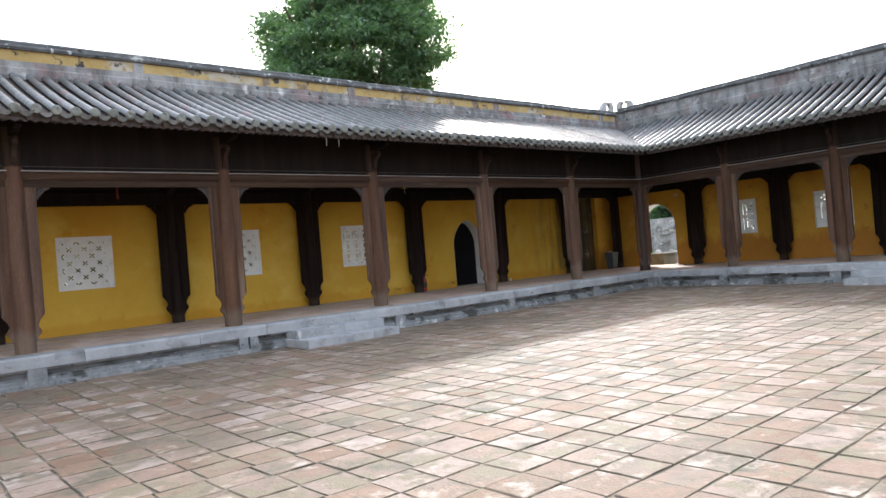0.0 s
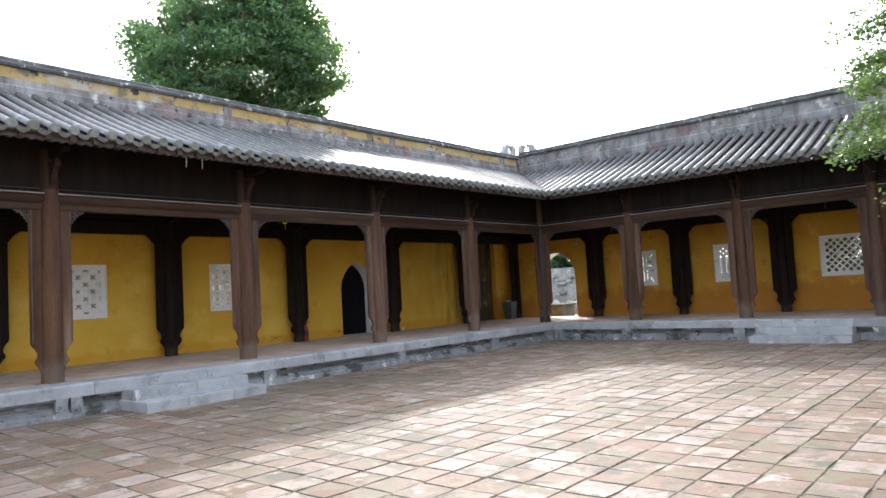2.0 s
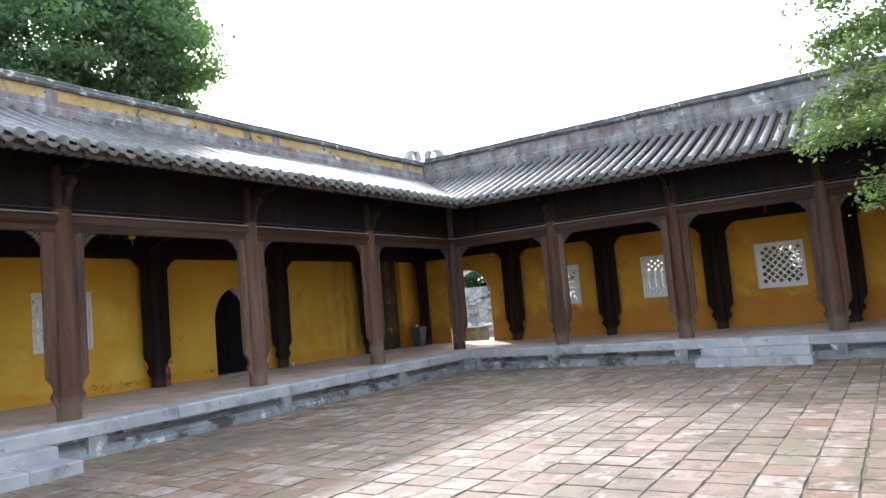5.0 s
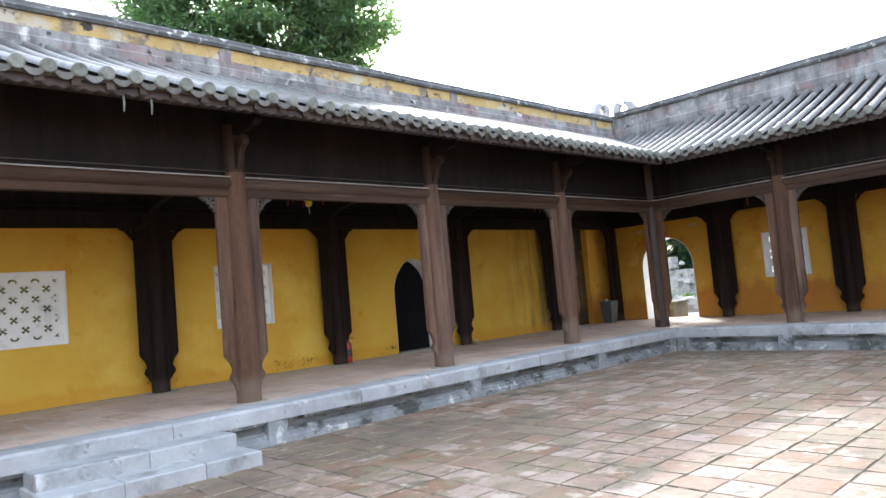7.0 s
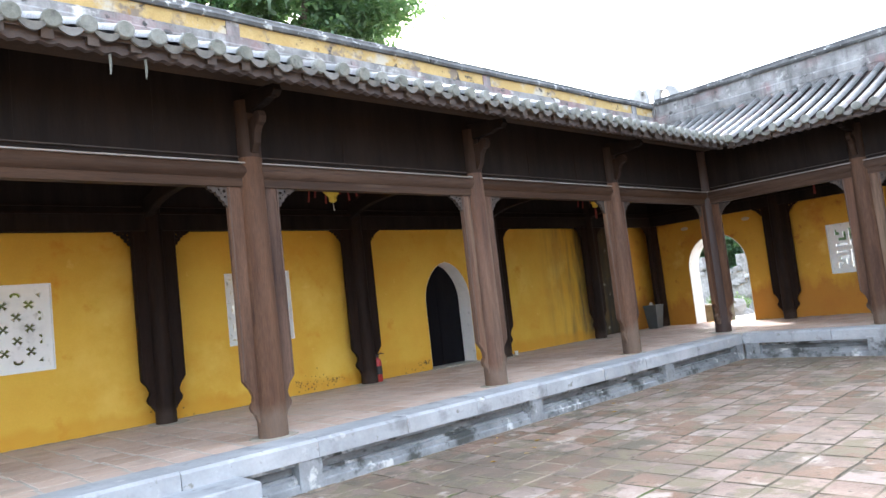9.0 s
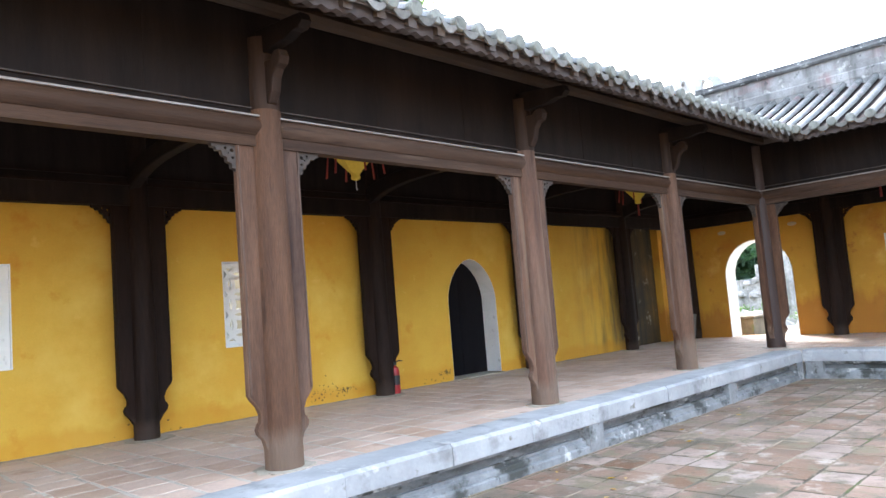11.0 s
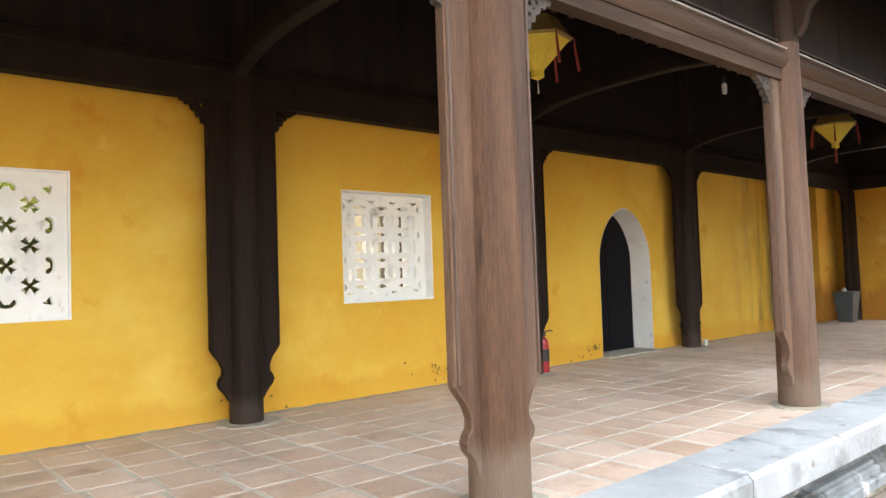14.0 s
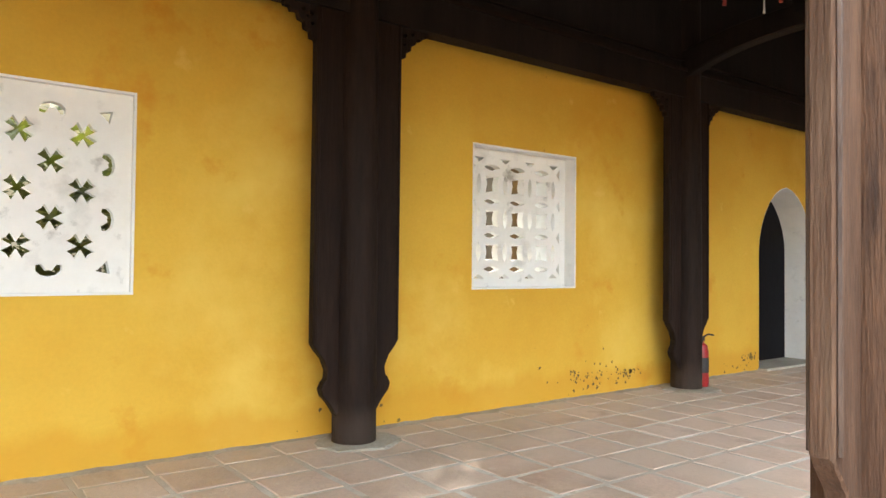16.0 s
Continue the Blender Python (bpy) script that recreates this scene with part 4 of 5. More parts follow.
    part("back_slope", back, M["shaded_pan_tile"], root)
    return root


tiled_roof("roof_north", "grey glazed barrel-tile roof with pale round tile ends", NR, -n_far, -1)
tiled_roof("roof_east", "grey glazed barrel-tile roof with pale round tile ends", ER, e_far, 1)
# the east ceiling runs the other way from its valley
under_roof("ceiling_east", True, -e_far, ER, True)
valley_cap = part("valley_gutter", Shape().tube([(EAVE_X, EAVE_Y, roof_z(0) + 0.0), (EAVE_X + RIDGE_RUN / 2, EAVE_Y + RIDGE_RUN / 2, roof_z(RIDGE_RUN / 2)), (EAVE_X + RIDGE_RUN, EAVE_Y + RIDGE_RUN, roof_z(RIDGE_RUN))], [0.06] * 3, 6), M["ridge_grey"])
tagged(valley_cap, "mortared valley between the two roofs", "valley", kind="structure")


def ridge_wall(name, label, m, x0, x1, yellow, lift):
    """Built-up ridge: stepped base, painted frieze in panels, capped; local y across, z from the tiles."""
    root = thing(name, label, "ridge", m, kind="structure")
    z = roof_z(RIDGE_RUN) - 0.08 + lift
    wob = lambda x: 0.004 * math.sin(x * 1.7) + 0.003 * math.sin(x * 4.1 + 1)
    n = int((x1 - x0) / 0.3)
    part("base_course", Shape().sweep([(0.17, z), (0.17, z + 0.13), (0.14, z + 0.16), (0.14, z + 0.24), (-0.14, z + 0.24), (-0.14, z + 0.16), (-0.17, z + 0.13), (-0.17, z)], x0, x1, n, wob), M["ridge_grey"], root)
    part("footing", Shape().box(x0, -0.16, z - 0.2, x1, 0.16, z + 0.02), M["ridge_grey"], root)
    zf = z + 0.24
    part("core", Shape().sweep([(0.085, zf), (0.085, zf + 0.24), (-0.085, zf + 0.24), (-0.085, zf)], x0, x1, n, wob), M["ridge_yellow"] if yellow else M["ridge_grey"], root)
    part("lower_fillet", Shape().sweep([(0.115, zf), (0.115, zf + 0.03), (-0.115, zf + 0.03), (-0.115, zf)], x0, x1, n, wob), M["ridge_grey"], root)
    zc = zf + 0.22
    cap = [(0.13, zc), (0.15, zc + 0.04), (0.13, zc + 0.08), (0.10, zc + 0.09), (0.10, zc + 0.13), (0.05, zc + 0.165), (-0.05, zc + 0.165), (-0.10, zc + 0.13), (-0.10, zc + 0.09), (-0.13, zc + 0.08), (-0.15, zc + 0.04), (-0.13, zc)]
    part("cap", Shape().sweep(cap, x0, x1, n, wob), M["ridge_cap"], root)
    x = x1 - 1.0
    while x > x0:
        part("pilaster", Shape().box(x - 0.09, -0.098, zf + 0.02, x + 0.09, 0.098, zf + 0.225), M["ridge_grey"], root)
        x -= 4.7
    return root


RY, RX = EAVE_Y + RIDGE_RUN, EAVE_X + RIDGE_RUN
ridge_wall("ridge_north", "weathered ridge with worn yellow frieze and black cap", at(0, RY, 0), W_END, RX + 0.1, True, 0.03)
ridge_wall("ridge_east", "weathered grey plaster ridge with dark cap", Matrix.Translation((RX, 0, 0)) @ pose(0, 0, 0, 0, 0, -90), -(RY - 0.16), -S_END, False, 0.10)


def finial(m):
    """Pair of curled plaster horns where the ridges meet."""
    root = thing("ridge_finial", "pale curled plaster finial at the ridge corner", "finial", m)
    z = roof_z(RIDGE_RUN) + 0.56
    for k, turn in enumerate((180, -90)):
        horn = [(0.05, z - 0.14), (1.10, z - 0.10), (0.98, z - 0.01), (0.80, z + 0.03), (0.70, z + 0.14), (0.62, z + 0.26), (0.46, z + 0.31), (0.42, z + 0.25), (0.50, z + 0.19), (0.52, z + 0.10), (0.47, z + 0.02),
                (0.37, z - 0.02), (0.28, z + 0.02), (0.25, z + 0.10), (0.28, z + 0.20), (0.33, z + 0.27), (0.24, z + 0.32), (0.15, z + 0.25), (0.12, z + 0.12), (0.14, z + 0.0)]
        part("horn", sheet(horn, [], -0.07, 0.07, 0.012), M["finial"], root, m=pose(0, 0, 0, 0, 0, turn))
    part("plinth", Shape().box(-0.14, -0.14, z - 0.5, 0.14, 0.14, z + 0.02, 0.02), M["ridge_grey"], root)
    return root


finial(at(RX, RY, 0))
for y in (13.72, 12.27):
    lug = part("plaster_lug", Shape().lathe([(0.09, -0.0), (0.085, 0.012), (0.05, 0.022)], 16), M["cream"], m=Matrix.Translation((WALL_X - 0.001, y, 2.80)) @ pose(0, 0, 0, 0, -90, 0) @ Matrix.Diagonal((0.45, 1, 1, 1)))
    tagged(lug, "small pale oval plaster lug above the gateway", "relief", "gateway lugs", "structure")
for x in (6.93, 7.19):
    stub = part("eave_drip", Shape().tube([(0, 0, 0.13), (0.004, 0, 0.05), (0, 0.004, -0.02)], [0.012, 0.011, 0.006], 6), M["tile_end"], m=at(x, EAVE_Y + 0.075, roof_z(0) - 0.27))
    tagged(stub, "pale mortar drip hanging under the eave", "drip", "eave drips", "structure")


# ---- things in the galleries ----
def lantern(m, scale=1.0, base=True):
    """Hexagonal silk lantern: brown upper part, yellow tapering body, red tassels at the rim."""
    root = thing("silk_lantern", "yellow silk lantern with red tassels hanging from the roof", "lantern", m, "hanging lanterns")
    q = scale
    part("body", Shape().lathe([(0.045 * q, 0.0), (0.055 * q, 0.03 * q), (0.25 * q, 0.24 * q), (0.26 * q, 0.255 * q)], 6), M["lantern"], root)
    part("crown", Shape().lathe([(0.27 * q, 0.255 * q), (0.265 * q, 0.275 * q), (0.17 * q, 0.42 * q), (0.06 * q, 0.46 * q)], 6), M["lantern_brown"], root, "brown upper panels")
    part("rim", Shape().lathe([(0.275 * q, 0.245 * q), (0.285 * q, 0.262 * q), (0.27 * q, 0.275 * q)], 6), M["lantern_brown"], root)
    for k in range(6):
        a = math.pi * k / 3
        x, y = 0.29 * q * math.cos(a), 0.29 * q * math.sin(a)
        part("tassel", Shape().tube([(x, y, 0.26 * q), (x * 1.02, y * 1.02, 0.18 * q), (x * 1.10, y * 1.10, 0.0)], [0.004, 0.009, 0.013], 6), M["tassel"], root, "red tassel")
    part("knob", Shape().lathe([(0.02 * q, -0.045 * q), (0.05 * q, -0.03 * q), (0.052 * q, 0.0)], 6), M["lantern"], root)
    if not base:
        part("base_cord", Shape().tube([(0, 0, -0.04), (0.004, 0, -0.12), (0.015, 0.005, -0.15)], [0.003, 0.005, 0.008], 5), M["label_white"], root, "pale cord end")
    else:
        part("base_tassel", Shape().tube([(0, 0, 0.0), (0, 0, -0.06), (0.005, 0, -0.24 * q)], [0.004, 0.014, 0.02], 6), M["tassel"], root, "red tassel")
    part("cord", Shape().tube([(0, 0, 0.45 * q), (0, 0, 1.45)], [0.006, 0.006], 5), M["black"], root)
    return root


lantern(at(10.33, 13.1, 3.15, 12), 1.0, False)
lan = lantern(at(16.17, 13.1, 3.17, 20))
for x, y, t in ((4.0, 13.1, 5),):
    copy_thing(lan, at(x, y, 3.17, t))
for y in (10.3, 5.0):
    copy_thing(lan, at(19.15, y, 3.17, 40))
bulb = thing("light_bulb", "white energy-saving bulb hanging on a wire", "bulb", at(13.27, 13.1, 3.42))
part("glass", Shape().lathe([(0.012, 0.0), (0.026, 0.012), (0.028, 0.10), (0.02, 0.115)], 10), M["bulb"], bulb, smooth=True)
part("socket", Shape().lathe([(0.02, 0.115), (0.022, 0.16), (0.01, 0.175)], 10), M["black"], bulb)
part("wire", Shape().tube([(0, 0, 0.17), (0.01, 0, 0.7), (0, 0, 1.42)], [0.004] * 3, 5), M["black"], bulb)

ext = thing("fire_extinguisher", "red fire extinguisher standing against a dark column", "extinguisher", at(11.815, 14.465, FLOOR) @ Matrix.Scale(0.83, 4))
part("cylinder", Shape().lathe([(0.06, 0.0), (0.072, 0.012), (0.075, 0.05), (0.075, 0.36), (0.062, 0.42), (0.028, 0.445), (0.026, 0.47)], 16), M["red"], ext, smooth=True)
part("label", Shape().lathe([(0.0765, 0.15), (0.0765, 0.30)], 16), M["black"], ext, "dark printed label")
valve = part("valve", Shape().box(-0.022, -0.03, 0.465, 0.022, 0.03, 0.51), M["black"], ext)
part("handle", Shape().tube([(0.0, -0.02, 0.50), (0.05, -0.05, 0.53), (0.10, -0.08, 0.52)], [0.01, 0.01, 0.008], 6), M["black"], valve)
part("hose", Shape().tube([(-0.02, -0.03, 0.49), (-0.09, -0.06, 0.44), (-0.10, -0.06, 0.30), (-0.088, -0.05, 0.14)], [0.011] * 4, 6), M["black"], valve, "black rubber hose")

cup = thing("paper_cup", "small white paper cup beside a column foot", "cup", at(15.0, 14.42, FLOOR + 0.004))
part("wall", Shape().lathe([(0.028, 0.0), (0.036, 0.08), (0.038, 0.082), (0.034, 0.08), (0.027, 0.006)], 14), M["label_white"], cup, smooth=True)
part("rim", Shape().lathe([(0.037, 0.078), (0.040, 0.081), (0.037, 0.084)], 14), M["label_white"], cup, smooth=True)

waste = thing("waste_bin", "dark grey tapered plastic waste bin in the corner", "bin", at(19.95, 14.42, FLOOR))
def taper(w0, w1, h, z0=0.0):
    s = Shape()
    s.v = [(a * w, b * w, z) for w, z in ((w0, z0), (w1, z0 + h)) for a, b in ((-1, -1), (1, -1), (1, 1), (-1, 1))]
    s.f = [(3, 2, 1, 0)] + [(k, (k + 1) % 4, 4 + (k + 1) % 4, 4 + k) for k in range(4)] + [(4, 5, 6, 7)]
    return s
tub = part("tub", taper(0.115, 0.165, 0.52), M["bin"], waste)
part("rim", Shape().box(-0.172, -0.172, 0.515, 0.172, 0.172, 0.545, 0.008), M["bin"], tub)
# Thin overlay that paints the light on the tub's right side.
side = Shape()
side.v = [(0.1185, -0.10, 0.02), (0.1185, 0.10, 0.02), (0.1655, 0.15, 0.51), (0.1655, -0.15, 0.51), (0.10, -0.10, 0.02), (0.10, 0.10, 0.02), (0.15, 0.15, 0.51), (0.15, -0.15, 0.51)]
side.f = [(0, 1, 2, 3), (7, 6, 5, 4), (0, 4, 5, 1), (1, 5, 6, 2), (2, 6, 7, 3), (3, 7, 4, 0)]
part("side_panel", side, M["bin_lit"], tub, "right side with its light put into the colour")
part("paper", Shape().lathe([(0.03, 0.54), (0.05, 0.56), (0.03, 0.60), (0.01, 0.61)], 7, -0.05, 0.02), M["label_white"], waste, "crumpled white paper")

chest = thing("offering_box", "red-brown painted wooden box with a dark jar behind", "box", at(18.5, 1.91, FLOOR))
part("body", Shape().box(-0.22, -0.18, 0.04, 0.22, 0.18, 0.46), M["box_wood"], chest)
part("lid", Shape().box(-0.24, -0.20, 0.46, 0.24, 0.20, 0.50, 0.012), M["box_wood"], chest)
part("plinth", Shape().box(-0.23, -0.19, 0.0, 0.23, 0.19, 0.045), M["dark_wood"], chest)
jar = thing("dark_jar", "dark glazed jar with a pointed lid", "jar", at(18.80, 1.60, FLOOR))
part("body", Shape().lathe([(0.12, 0), (0.17, 0.1), (0.19, 0.3), (0.15, 0.48), (0.11, 0.52)], 16), M["black"], jar, smooth=True)
part("lid", Shape().lathe([(0.14, 0.52), (0.12, 0.57), (0.05, 0.64), (0.01, 0.70)], 16), M["black"], jar, smooth=True)

# rough mortar pads round the column feet and a fillet along the walls
def mortar_pad(x, y, r, seed):
    q = random.Random(seed)
    s, n = Shape(), 18
    for k, z in ((1.0, FLOOR - 0.002), (0.9, FLOOR + 0.008)):
        for i in range(n):
            a = 2 * math.pi * i / n
            rr_ = r * k * (1 + q.uniform(-0.12, 0.16))
            s.v.append((x + rr_ * math.cos(a), y + rr_ * 0.9 * math.sin(a), z + (q.uniform(0, 0.003) if k < 1 else 0)))
    for i in range(n):
        s.f.append((i, (i + 1) % n, n + (i + 1) % n, n + i))
    s.f.append(tuple(range(n, 2 * n)))
    tagged(part("mortar_pad", s, M["dust"]), "rough pale mortar round a column foot", "mortar", kind="structure")


for k, x in enumerate(N_COLS[:7]):
    mortar_pad(x, COL_Y, 0.23, k)
    mortar_pad(x + (0.05 if k else -0.02), IN_Y - 0.03, 0.25, k + 20)
for k, y in enumerate(E_COLS[:4]):
    mortar_pad(COL_X, y, 0.22, k + 40)
def fillet(name, x0, x1, m):
    q, s = random.Random(6), Shape()
    n = int((x1 - x0) / 0.06)
    for k in range(n + 1):
        x = x0 + (x1 - x0) * k / n
        s.v += [(x, -0.05 - q.uniform(0, 0.035), FLOOR), (x, -0.025, FLOOR + 0.004 + q.uniform(0, 0.004)), (x, 0.001, FLOOR + 0.006 + q.uniform(0, 0.012) * q.random())]
    for k in range(n):
        s.f += [(3 * k, 3 * k + 3, 3 * k + 4, 3 * k + 1), (3 * k + 1, 3 * k + 4, 3 * k + 5, 3 * k + 2)]
    return tagged(part(name, s, M["dust"], m=m), "rough dusty mortar fillet at the wall foot", "baseboard", kind="structure")


fillet("baseboard_north", 0.0, DOOR[0], at(0, WALL_Y, 0))
fillet("baseboard_north", DOOR[1], 18.0, at(0, WALL_Y, 0))
fillet("baseboard_east", -GATE[0], 4.0, EW)

# fallen leaves and a twig on the courtyard paving by the plinth
def dry_leaf(x, y, turn, size):
    s = Shape()
    out = [(-1, 0, 0.1), (-0.4, -0.42, 0.25), (0.4, -0.38, 0.2), (1, 0, 0.05), (0.4, 0.38, 0.2), (-0.4, 0.42, 0.25), (0, 0, 0.0)]
    s.v = [(a * size, b * size, c * size + 0.002) for a, b, c in out]
    s.f = [(6, k, (k + 1) % 6) for k in range(6)]
    tagged(part("dry_leaf", s, M["dry_leaf"], m=at(x, y, GROUND + 0.002, turn)), "small curled brown leaf on the paving", "leaf", "fallen leaves")


M["dry_leaf"] = surface("dry_leaf", (0.34, 0.17, 0.03), (0.60, 0.40, 0.06), 20, 60, 0.7, 0.1, 0.3)
q_ = random.Random(31)
for _ in range(16):
    dry_leaf(q_.uniform(9.8, 14.5), q_.uniform(10.2, 11.1), q_.uniform(0, 360), q_.uniform(0.02, 0.04))
twig = thing("twig", "thin dark twig on the paving", "twig", at(11.9, 10.75, GROUND + 0.008))
part("stem", Shape().tube([(-0.12, 0, 0), (0, 0.03, 0.004), (0.13, 0.0, 0)], [0.006, 0.005, 0.003], 5), M["bark"], twig)

# dark flaked patches low on the north wall
rng = random.Random(21)
def blotch(m, count, spread, size, label):
    s = Shape()
    for _ in range(count):
        cx, cz, r = rng.gauss(0, spread), rng.gauss(0, spread * 0.28), size * rng.uniform(0.3, 1.0)
        b, n = len(s.v), 8
        for k in range(n):
            a = 2 * math.pi * k / n
            rr = r * rng.uniform(0.4, 1.1)
            s.v.append((cx + rr * math.cos(a), 0, cz + rr * math.sin(a)))
        s.f.append(tuple(b + k for k in range(n)))
    ob = part("wall_stain", s, M["stain"], m=m)
    return tagged(ob, label, "stain", kind="stuff")
M["stain"] = surface("flaked_dark_plaster", (0.10, 0.07, 0.02), (0.24, 0.15, 0.03), 20, 80, 0.9, 0.4)
for x, z, c, sp in ((10.68, 0.73, 60, 0.2), (11.15, 0.70, 34, 0.08), (13.0, 0.72, 34, 0.06), (12.75, 0.64, 16, 0.10), (8.6, 0.66, 10, 0.25)):
    blotch(at(x, WALL_Y - 0.004, z), c, sp, 0.017, "dark flaked patches in the yellow plaster")


# ---- trees and garden ----
def leaf_cloud(centres, per, spread, size, rng_np, shape=0.5, droop=0.0):
    """Many small folded leaves scattered about clump centres, as one shape."""
    c = np.repeat(np.asarray(centres, float), per, axis=0)
    n = len(c)
    p = c + rng_np.normal(0, 1, (n, 3)) * np.asarray(spread)
    d = rng_np.normal(0, 1, (n, 3))
    d[:, 2] = d[:, 2] * 0.5 - droop
    d /= np.linalg.norm(d, axis=1, keepdims=True)
    up = rng_np.normal(0, 0.55, (n, 3)) + (0, 0, 1)
    side = np.cross(d, up)
    side /= np.linalg.norm(side, axis=1, keepdims=True) + 1e-9
    l = size * rng_np.uniform(0.6, 1.25, (n, 1))
    w = l * shape * 0.5
    nrm = np.cross(side, d)
    v = np.stack([p, p + d * l * 0.5 + side * w - nrm * w * 0.3, p + d * l, p + d * l * 0.5 - side * w - nrm * w * 0.3], 1).reshape(-1, 3)
    me = bpy.data.meshes.new("crown")
    me.vertices.add(4 * n)
    me.vertices.foreach_set("co", v.ravel())
    idx = np.arange(4 * n).reshape(n, 4)
    tri = np.concatenate([idx[:, [0, 1, 2]], idx[:, [0, 2, 3]]], 1).reshape(-1)
    me.loops.add(6 * n)
    me.loops.foreach_set("vertex_index", tri)
    me.polygons.add(2 * n)
    me.polygons.foreach_set("loop_start", np.arange(0, 6 * n, 3))
    me.update(calc_edges=True)
    return me


def big_tree(m, label, radius, height, seed, clumps=420, per=150, size=0.34, wide=1.0, lean=0.0):
    """Broad tree: forked trunk, limbs and a crown of leaf clumps. Origin at the foot."""
    rp, rr = np.random.RandomState(seed), random.Random(seed)
    root = thing("tree", label, "tree", m)
    zc = height - radius * 0.85
    s = Shape().tube([(0, 0, -0.2), (0.1, 0.05, height * 0.2), (-0.1, 0.15, height * 0.42), (0.1, 0, zc)], [0.32, 0.27, 0.22, 0.14], 12)
    part("trunk", s, M["bark"], root, smooth=True)
    cents = []
    for k in range(13):
        a, e = 2.4 * k, rr.uniform(-0.15, 1.0)
        tip = (radius * 0.72 * math.cos(a) * math.cos(e), radius * 0.72 * math.sin(a) * math.cos(e), zc + radius * 0.75 * math.sin(e))
        base = (0, 0.05, height * rr.uniform(0.32, 0.5))
        mid = tuple((p + q) / 2 + rr.uniform(-0.4, 0.4) for p, q in zip(base, tip))
        part("limb", Shape().tube([base, mid, tip], [0.12, 0.075, 0.025], 7), M["bark"], root, smooth=True)
    for _ in range(clumps):
        d = Vector(rp.normal(0, 1, 3)).normalized()
        bump_r = 0.80 + 0.24 * noise.noise(d * 2.2 + Vector((seed, 0, 0))) + 0.10 * noise.noise(d * 6)
        q = radius * bump_r * rp.uniform(0.45, 1.0) ** 0.5
        z = d.z * q * 0.85
        cents.append((d.x * q * wide + max(0.0, z) * lean, d.y * q * wide, zc + z))
    me = leaf_cloud(cents, per, (radius * 0.082, radius * 0.082, radius * 0.025), size, rp, 0.42, 0.45)
    me.materials.append(M["leaf_far"])
    part("crown", me, None, root, "dense drooping green foliage")
    return root


big_tree(at(11.8, 16.9, GROUND), "tall broad green tree beyond the north gallery", 3.3, 10.45, 4, 340, 270, 0.145, 0.94, 0.25)


def small_tree(m, label, seed):
    """Slender courtyard tree with long spreading branches and glossy small leaves. Origin at the foot."""
    rp, rr = np.random.RandomState(seed), random.Random(seed)
    root = thing("tree", label, "tree", m)
    part("trunk", Shape().tube([(0, 0, -0.1), (0.05, 0.02, 0.9), (-0.05, 0.08, 1.9), (0.02, 0.0, 3.6), (0.0, 0.1, 6.2)], [0.15, 0.13, 0.11, 0.08, 0.03], 10), M["bark"], root, smooth=True)
    cents = []
    for k in range(84):
        a = 2.399 * k
        h = 2.35 + 4.4 * (k / 84.0) ** 1.15
        reach = (3.55 - 0.62 * abs(h - 3.7)) * rr.uniform(0.72, 1.06) * (0.76 if h < 3.0 else 1.0)
        tip = Vector((reach * 0.8 * math.cos(a), reach * math.sin(a), h + rr.uniform(-0.2, 0.9)))
        base = Vector((0, 0, min(h - 0.35, 5.6)))
        pts = [base.lerp(tip, f) + Vector((rr.uniform(-0.09, 0.09), rr.uniform(-0.09, 0.09), 0.35 * math.sin(math.pi * f) - 0.3 * f * f)) for f in (0, 0.3, 0.6, 0.85, 1.0)]
        part("branch", Shape().tube(pts, [0.035, 0.026, 0.016, 0.009, 0.004], 5), M["bark"], root)
        for f in np.linspace(0.34, 1.0, 20):
            i = min(int(f * 4), 3)
            p = pts[i].lerp(pts[i + 1], f * 4 - i)
            for _ in range(3):
                cents.append(tuple(p + Vector((rr.gauss(0, 0.16), rr.gauss(0, 0.16), rr.gauss(0.02, 0.09)))))
    me = leaf_cloud(cents, 19, (0.11, 0.11, 0.06), 0.095, rp, 0.5, 0.0)
    me.materials.append(M["leaf_near"])
    part("crown", me, None, root, "glossy light green leaves")
    return root


small_tree(at(15.05, 0.85, GROUND), "young leafy courtyard tree standing in the grass bed", 9)

# grass bed
plot = part("grass_bed", Shape().box(13.10, -6.0, GROUND - 0.05, 16.3, 2.16, GROUND + 0.035), M["soil"])
tagged(plot, "raised bed of soil under the grass", "planting bed", kind="structure")
edging = thing("bed_edging", "low dark stone edging of the grass bed", "edging", kind="structure")
for x0, y0, x1, y1 in ((13.02, -6.0, 13.10, 2.24), (13.10, 2.16, 16.3, 2.24)):
    part("edge_stone", Shape().box(x0, y0, GROUND - 0.05, x1, y1, GROUND + 0.03, 0.01), M["stone_dark"], edging)
rp = np.random.RandomState(2)
blades = np.stack([rp.uniform(13.13, 16.28, 14000), 2.14 - rp.uniform(0, 1, 14000) ** 1.5 * 5, np.full(14000, GROUND + 0.035)], 1)
me = leaf_cloud(blades, 1, (0, 0, 0), 0.085, rp, 0.16, -1.2)
me.materials.append(M["grass"])
gr = part("grass", me, None)
tagged(gr, "bright green clipped grass", "grass", kind="stuff")


